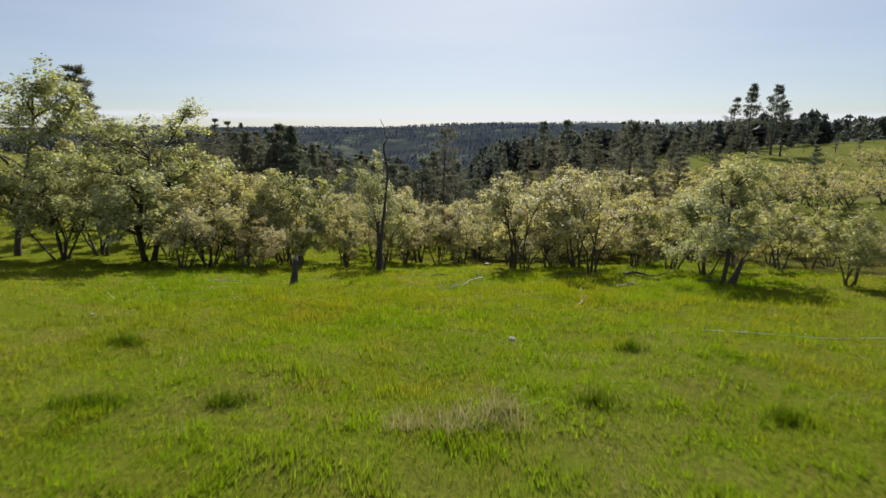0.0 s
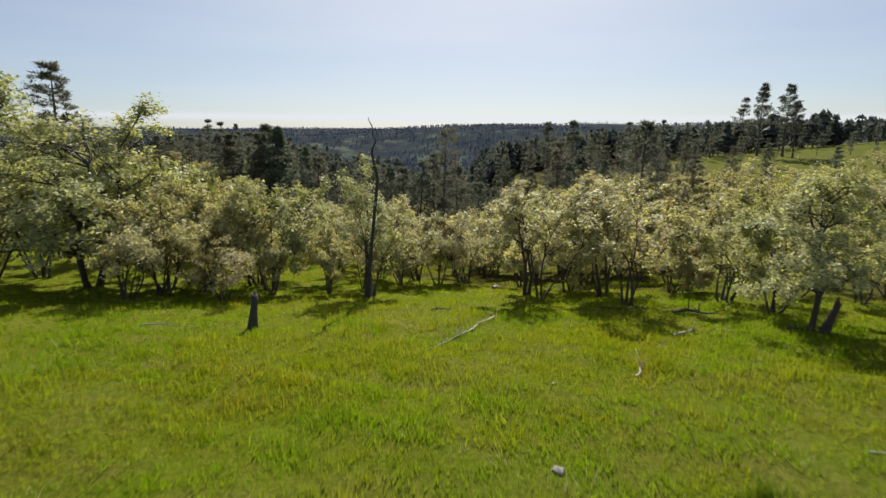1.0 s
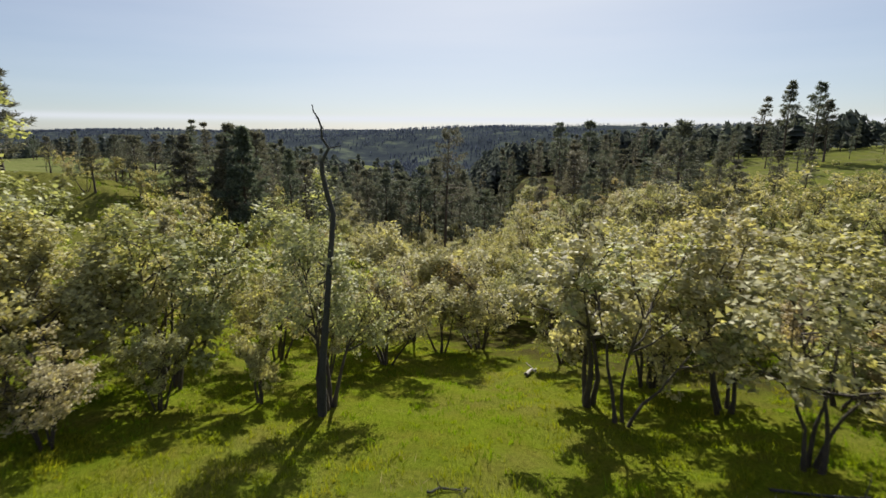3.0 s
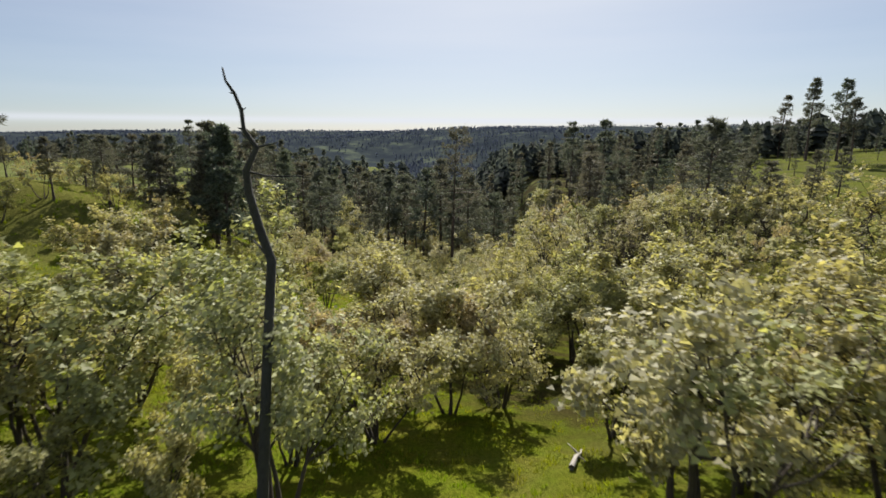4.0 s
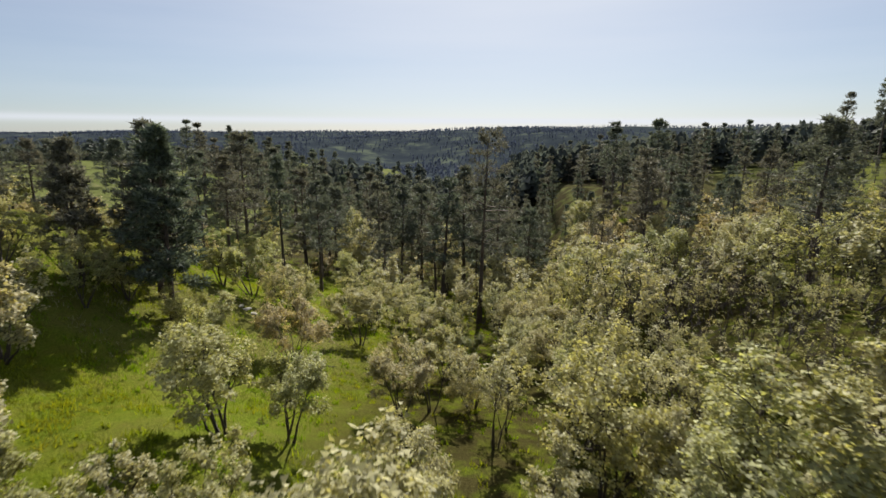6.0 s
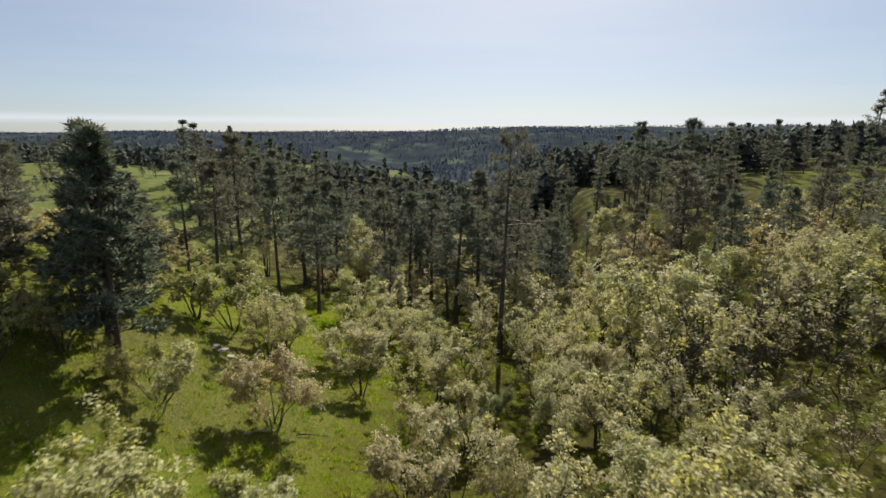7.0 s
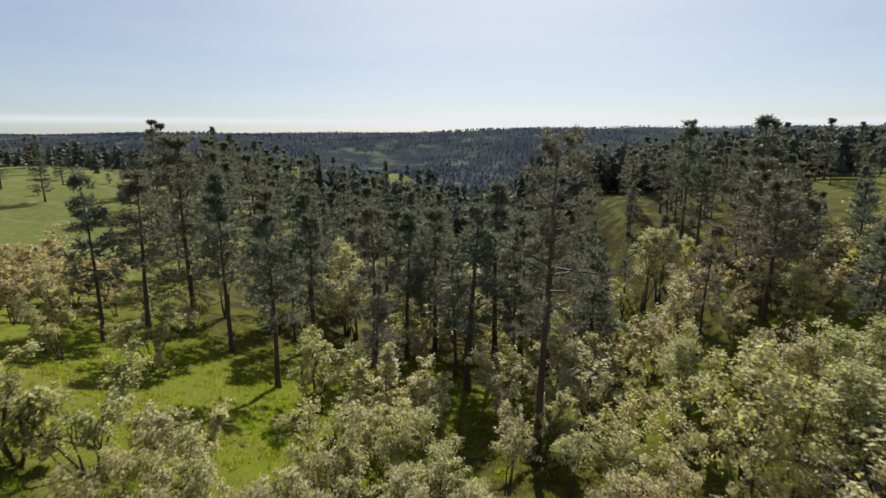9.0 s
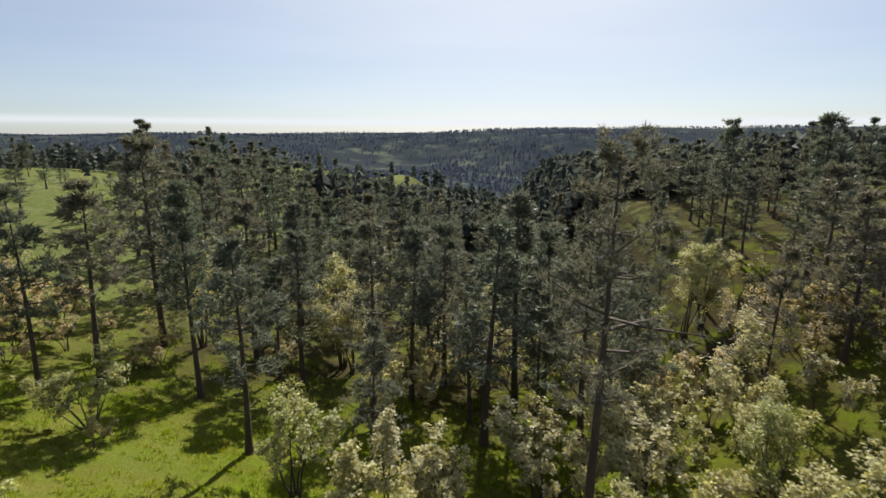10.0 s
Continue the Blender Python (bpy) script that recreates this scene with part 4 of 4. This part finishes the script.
stump(12.3, 21.7, 1.1, 0.14, OAK_BARK, (0.0, 0.28), "grey broken stub leaning against an oak's foot")


def fallen(name, label, start, end, thick, nubs, mat, seed, sag=0.0, lift=0.1):
    """A dead branch lying on the turf, with broken side branches."""
    r = np.random.default_rng(seed)
    root = new(name)
    n = 7
    pts = []
    for i in range(n + 1):
        u = i / n
        x, y = start[0] + (end[0] - start[0]) * u + r.normal(0, 0.03), start[1] + (end[1] - start[1]) * u + r.normal(0, 0.03)
        pts.append(np.array([x, y, height(x, y) + lift * (0.6 + 0.4 * math.sin(6 * u)) + thick * 0.5]))
    o = pts[0].copy()
    pts = [p - o for p in pts]
    w = Wood()
    w.tube(pts, [thick * (1 - 0.75 * i / n) for i in range(n + 1)], 7)
    w.object("stem", mat, root)
    for _ in range(nubs):
        tw = Wood()
        p, d = along(pts, r.uniform(0.15, 0.95))
        L = r.uniform(0.2, 0.55)
        tw.tube(limb(r, p, d * 0.5 + r.normal(0, 0.6, 3) + np.array([0, 0, 0.55]), L, 3, 0.2), [thick * 0.45, thick * 0.35, thick * 0.25, thick * 0.1], 5)
        tw.object("broken_branch", mat, root)
    root.matrix_basis = Matrix.Translation(o)
    return tagged(root, label, "fallen branch")


fallen("fallen_branch", "bleached dead branch with broken twigs lying in grass", (1.15, 23.3), (-1.1, 19.2), 0.026, 18, DEAD_WOOD, 1, lift=0.07)
fallen("fallen_branch", "short bleached dead branch beside a larger one", (1.9, 24.7), (0.4, 22.0), 0.035, 6, DEAD_WOOD, 2)
fallen("fallen_pole", "long weathered pole lying in the grass", (6.9, 13.4), (12.5, 12.2), 0.024, 2, DEAD_WOOD, 3, lift=0.03)
fallen("fallen_branch", "dark dead limb lying under the oaks", (8.75, 24.8), (11.0, 25.6), 0.07, 5, CHARRED, 4)
fallen("fallen_branch", "dark dead limb lying at an oak's foot", (11.0, 21.6), (12.6, 21.3), 0.05, 3, CHARRED, 6)
fallen("fallen_branch", "thin dark dead limb lying under the oaks", (6.6, 27.1), (9.9, 26.5), 0.035, 5, CHARRED, 12, lift=0.04)
fallen("fallen_pole", "thin grey pole lying in the grass", (-10.6, 23.0), (-8.6, 22.9), 0.03, 2, DEAD_WOOD, 13, lift=0.05)
fallen("fallen_branch", "short dark dead branch lying in the grass", (-0.6, 27.3), (0.35, 27.3), 0.035, 2, CHARRED, 14, lift=0.04)
fallen("fallen_branch", "small bleached stick lying in the grass", (4.7, 17.5), (5.4, 18.6), 0.035, 4, DEAD_WOOD, 15, lift=0.05)
fallen("fallen_branch", "small bleached forked branch lying in the grass", (7.4, 21.6), (8.4, 22.3), 0.045, 5, DEAD_WOOD, 16, lift=0.06)
fallen("fallen_log", "grey dead log lying in the oak gap", (3.0, 36.6), (3.7, 38.2), 0.09, 3, DEAD_WOOD, 7)
fallen("fallen_branch", "bleached dead branch among shrub stems", (-12.9, 66.6), (-12.0, 67.9), 0.05, 4, DEAD_WOOD, 8)
fallen("fallen_branch", "dark dead branch lying in the clearing", (-11.0, 67.8), (-9.6, 68.2), 0.045, 3, CHARRED, 9)
fallen("fallen_branch", "dead forked branch lying in the clearing", (-12.6, 55.8), (-11.4, 57.4), 0.06, 4, CHARRED, 10)
fallen("fallen_log", "dark fallen log on the wood floor", (-6.5, 90.0), (-2.8, 90.6), 0.10, 3, CHARRED, 11)

# ---- grass ----
def sward(name, count, box, tall, wide, mat, seed, label, keep=None, tuft=9, spread=0.10, lean=0.35):
    """Blades in tufts, standing on the ground, as one body of grass."""
    r = np.random.default_rng(seed)
    m = count // tuft
    y0, y1 = box[2], box[3]
    cx = r.uniform(box[0], box[1], m)
    cy = y0 + (y1 - y0) * r.random(m) ** 1.25
    # thin out towards the rim of the sward
    rim = np.minimum(np.minimum(cx - box[0], box[1] - cx), np.minimum(cy - y0, y1 - cy)) / (0.16 * min(box[1] - box[0], y1 - y0))
    inside = r.random(m) < np.clip(rim, 0.0, 1.0)
    cx, cy = cx[inside], cy[inside]
    m = len(cx)
    if keep is not None:
        k = keep(cx, cy, r)
        cx, cy = cx[k], cy[k]
        m = len(cx)
    th = r.uniform(0.6, 1.35, m)
    x = np.repeat(cx, tuft) + r.normal(0, spread, m * tuft)
    y = np.repeat(cy, tuft) + r.normal(0, spread, m * tuft)
    h = tall * np.repeat(th, tuft) * r.uniform(0.5, 1.2, m * tuft)
    z = land(x, y) - 0.02
    a = r.uniform(0, 6.28, m * tuft)
    b = r.uniform(0, 6.28, m * tuft)
    q = np.abs(r.normal(0, lean, m * tuft)) * h
    w = wide * r.uniform(0.6, 1.3, m * tuft)
    v = np.stack([np.stack([x + w * np.cos(a), y + w * np.sin(a), z], 1), np.stack([x - w * np.cos(a), y - w * np.sin(a), z], 1),
                  np.stack([x + q * np.cos(b), y + q * np.sin(b), z + h], 1)], 1).reshape(-1, 3)
    ob = mesh_object(name, v, np.arange(len(v)).reshape(-1, 3), mat)
    return tagged(ob, label, "grass", kind="stuff")


def lumps(x, y):
    return np.sin(x * 1.1 + 1.8 * np.sin(y * 0.7)) * np.sin(y * 1.3 + 1.5 * np.sin(x * 0.6)) + 0.5 * np.sin(x * 2.9 + y * 1.7)


def clumpy(x, y, r):
    return r.random(len(x)) < 0.62 + 0.35 * np.clip(lumps(x, y), -0.8, 1)


sward("meadow_grass", 240000, (-13, 13, 1.5, 23), 0.16, 0.011, GRASS_BLADE, 1, "short green spring meadow grass", clumpy)
sward("meadow_grass", 100000, (-24, 22, 16, 46), 0.16, 0.022, GRASS_BLADE, 2, "green meadow grass at the wood edge", clumpy, lean=0.4)
sward("meadow_grass", 56000, (-15, 15, 13, 31.5), 0.27, 0.013, GRASS_BLADE, 10, "long streaky grass on the meadow shoulder", lambda x, y, r: r.random(len(x)) < 0.45 + 0.55 * np.clip(lumps(x * 0.7 + 1, y * 0.6), -0.7, 1), 14, 0.17, 0.55)
sward("meadow_grass", 60000, (-34, 4, 46, 106), 0.22, 0.032, GRASS_BLADE, 3, "green grass in the clearings", clumpy, lean=0.4)
sward("meadow_grass", 40000, (-12, 12, 4.5, 22), 0.28, 0.012, GRASS_BLADE, 4, "taller dark green grass tussocks", lambda x, y, r: lumps(x + 3, y * 0.8) > 0.85, 16, 0.16)
sward("meadow_grass", 26000, (-27, -6, 50, 82), 0.26, 0.024, GRASS_BLADE, 7, "rough green grass in the clearing", lambda x, y, r: lumps(x * 0.8 + 5, y * 0.8) > 0.1, 12, 0.2, 0.6)
sward("dry_grass", 9000, (-27, -8, 60, 82), 0.24, 0.020, DRY_BLADE, 8, "dry straw-coloured grass in the clearing", lambda x, y, r: lumps(x * 0.8 + 2, y * 0.9 + 4) > 0.2, 9, 0.22, 0.9)
sward("meadow_grass", 36000, (-40, 12, 82, 118), 0.30, 0.036, GRASS_BLADE, 9, "tall bright grass on the wood floor", clumpy, 10, 0.2, 0.5)
sward("dry_grass", 900, (-0.9, 1.4, 7.7, 8.7), 0.34, 0.008, DRY_BLADE, 5, "pale dry grass clump", None, 14, 0.13, 0.9)
sward("dry_grass", 5000, (-12, 12, 4, 30), 0.26, 0.008, DRY_BLADE, 6, "scattered pale dry grass stems", lambda x, y, r: lumps(x * 0.7 + 9, y * 0.7) > 0.5, 7, 0.15, 0.6)


# ---- tussocks and stones ----
DARK_BLADE = leafy("dark_grass", [(0.0, (0.095, 0.150, 0.010)), (1.0, (0.105, 0.160, 0.012))], (1.2, 1.25, 0.4), 0.4, 0.2, 0.5, 0.4)


def tussock(x, y, rx, ry, blades, seed):
    """A thick tuft of tall dark grass."""
    r = np.random.default_rng(seed)
    a, q = r.uniform(0, 6.28, blades), r.random(blades) ** 0.7 * (1 + r.normal(0, 0.22, blades))
    px, py = rx * q * np.cos(a), ry * q * np.sin(a)
    z = land(x + px, y + py) - height(x, y) - 0.02
    h = 0.36 * (1.05 - 0.6 * q) * r.uniform(0.5, 1.3, blades)
    b, lean = r.uniform(0, 6.28, blades), np.abs(r.normal(0, 0.35, blades)) * h
    t, w = r.uniform(0, 6.28, blades), 0.009
    v = np.stack([np.stack([px + w * np.cos(t), py + w * np.sin(t), z], 1), np.stack([px - w * np.cos(t), py - w * np.sin(t), z], 1),
                  np.stack([px + lean * np.cos(b), py + lean * np.sin(b), z + h], 1)], 1).reshape(-1, 3)
    ob = mesh_object("grass_tussock", v, np.arange(len(v)).reshape(-1, 3), DARK_BLADE)
    ob.location = (x, y, height(x, y))
    tagged(ob, "thick tuft of tall dark green grass in the meadow", "grass tuft", "grass tussocks", "stuff")


for i, (x, y, rx, ry) in enumerate(((-6.4, 8.9, 0.9, 0.35), (-4.0, 9.0, 0.6, 0.3), (2.8, 8.8, 0.6, 0.3), (5.9, 8.3, 0.5, 0.3), (4.6, 12.2, 0.5, 0.25), (-8.0, 12.5, 0.7, 0.3))):
    tussock(x, y, rx, ry, int(480 * rx), 200 + i)


def stone_material():
    m, n, l, out = material("pale_stone")
    fine = noise_node(n, l, 18.0, 6, 0.7)
    p = n.new("ShaderNodeBsdfPrincipled")
    p.inputs["Roughness"].default_value = 0.9
    l.new(ramp(n, l, fine, [(0.3, (0.16, 0.15, 0.13)), (0.7, (0.36, 0.34, 0.30))]), p.inputs["Base Color"])
    l.new(p.outputs[0], out.inputs[0])
    return m


STONE = stone_material()


def stone(x, y, size, seed):
    """A small weathered stone, half sunk in the turf."""
    r = random.Random(seed)
    bm = bmesh.new()
    bmesh.ops.create_icosphere(bm, subdivisions=2, radius=size)
    for v in bm.verts:
        k = 1 + 0.35 * noise.noise(v.co * (1.6 / size) + Vector((seed, 0, 0)))
        v.co = Vector((v.co.x * k * (1.25 if size < 0.2 else 1.8), v.co.y * k, v.co.z * k * (0.75 if size < 0.2 else 0.35)))
    me = bpy.data.meshes.new("stone")
    bm.to_mesh(me)
    bm.free()
    me.materials.append(STONE)
    ob = new("stone", me)
    ob.matrix_basis = Matrix.LocRotScale((x, y, height(x, y) + size * (0.25 if size < 0.2 else 0.08)), Euler((0, 0, r.uniform(0, 6.28))), None)
    tagged(ob, "pale flat weathered rock on bare ground" if size > 0.2 else "small pale weathered stone lying in the grass", "stone", "stones in the meadow")


STONES = [(-17.9, 74.8, 0.26), (-17.2, 74.4, 0.21), (-18.4, 75.1, 0.22), (9.8, 19.8, 0.06), (2.5, 16.7, 0.05), (4.5, 17.0, 0.045), (1.8, 13.0, 0.09), (-10.7, 15.3, 0.06), (-6.6, 26.2, 0.06)]
for i, (x, y, size) in enumerate(STONES):
    stone(x, y, size, i + 1)
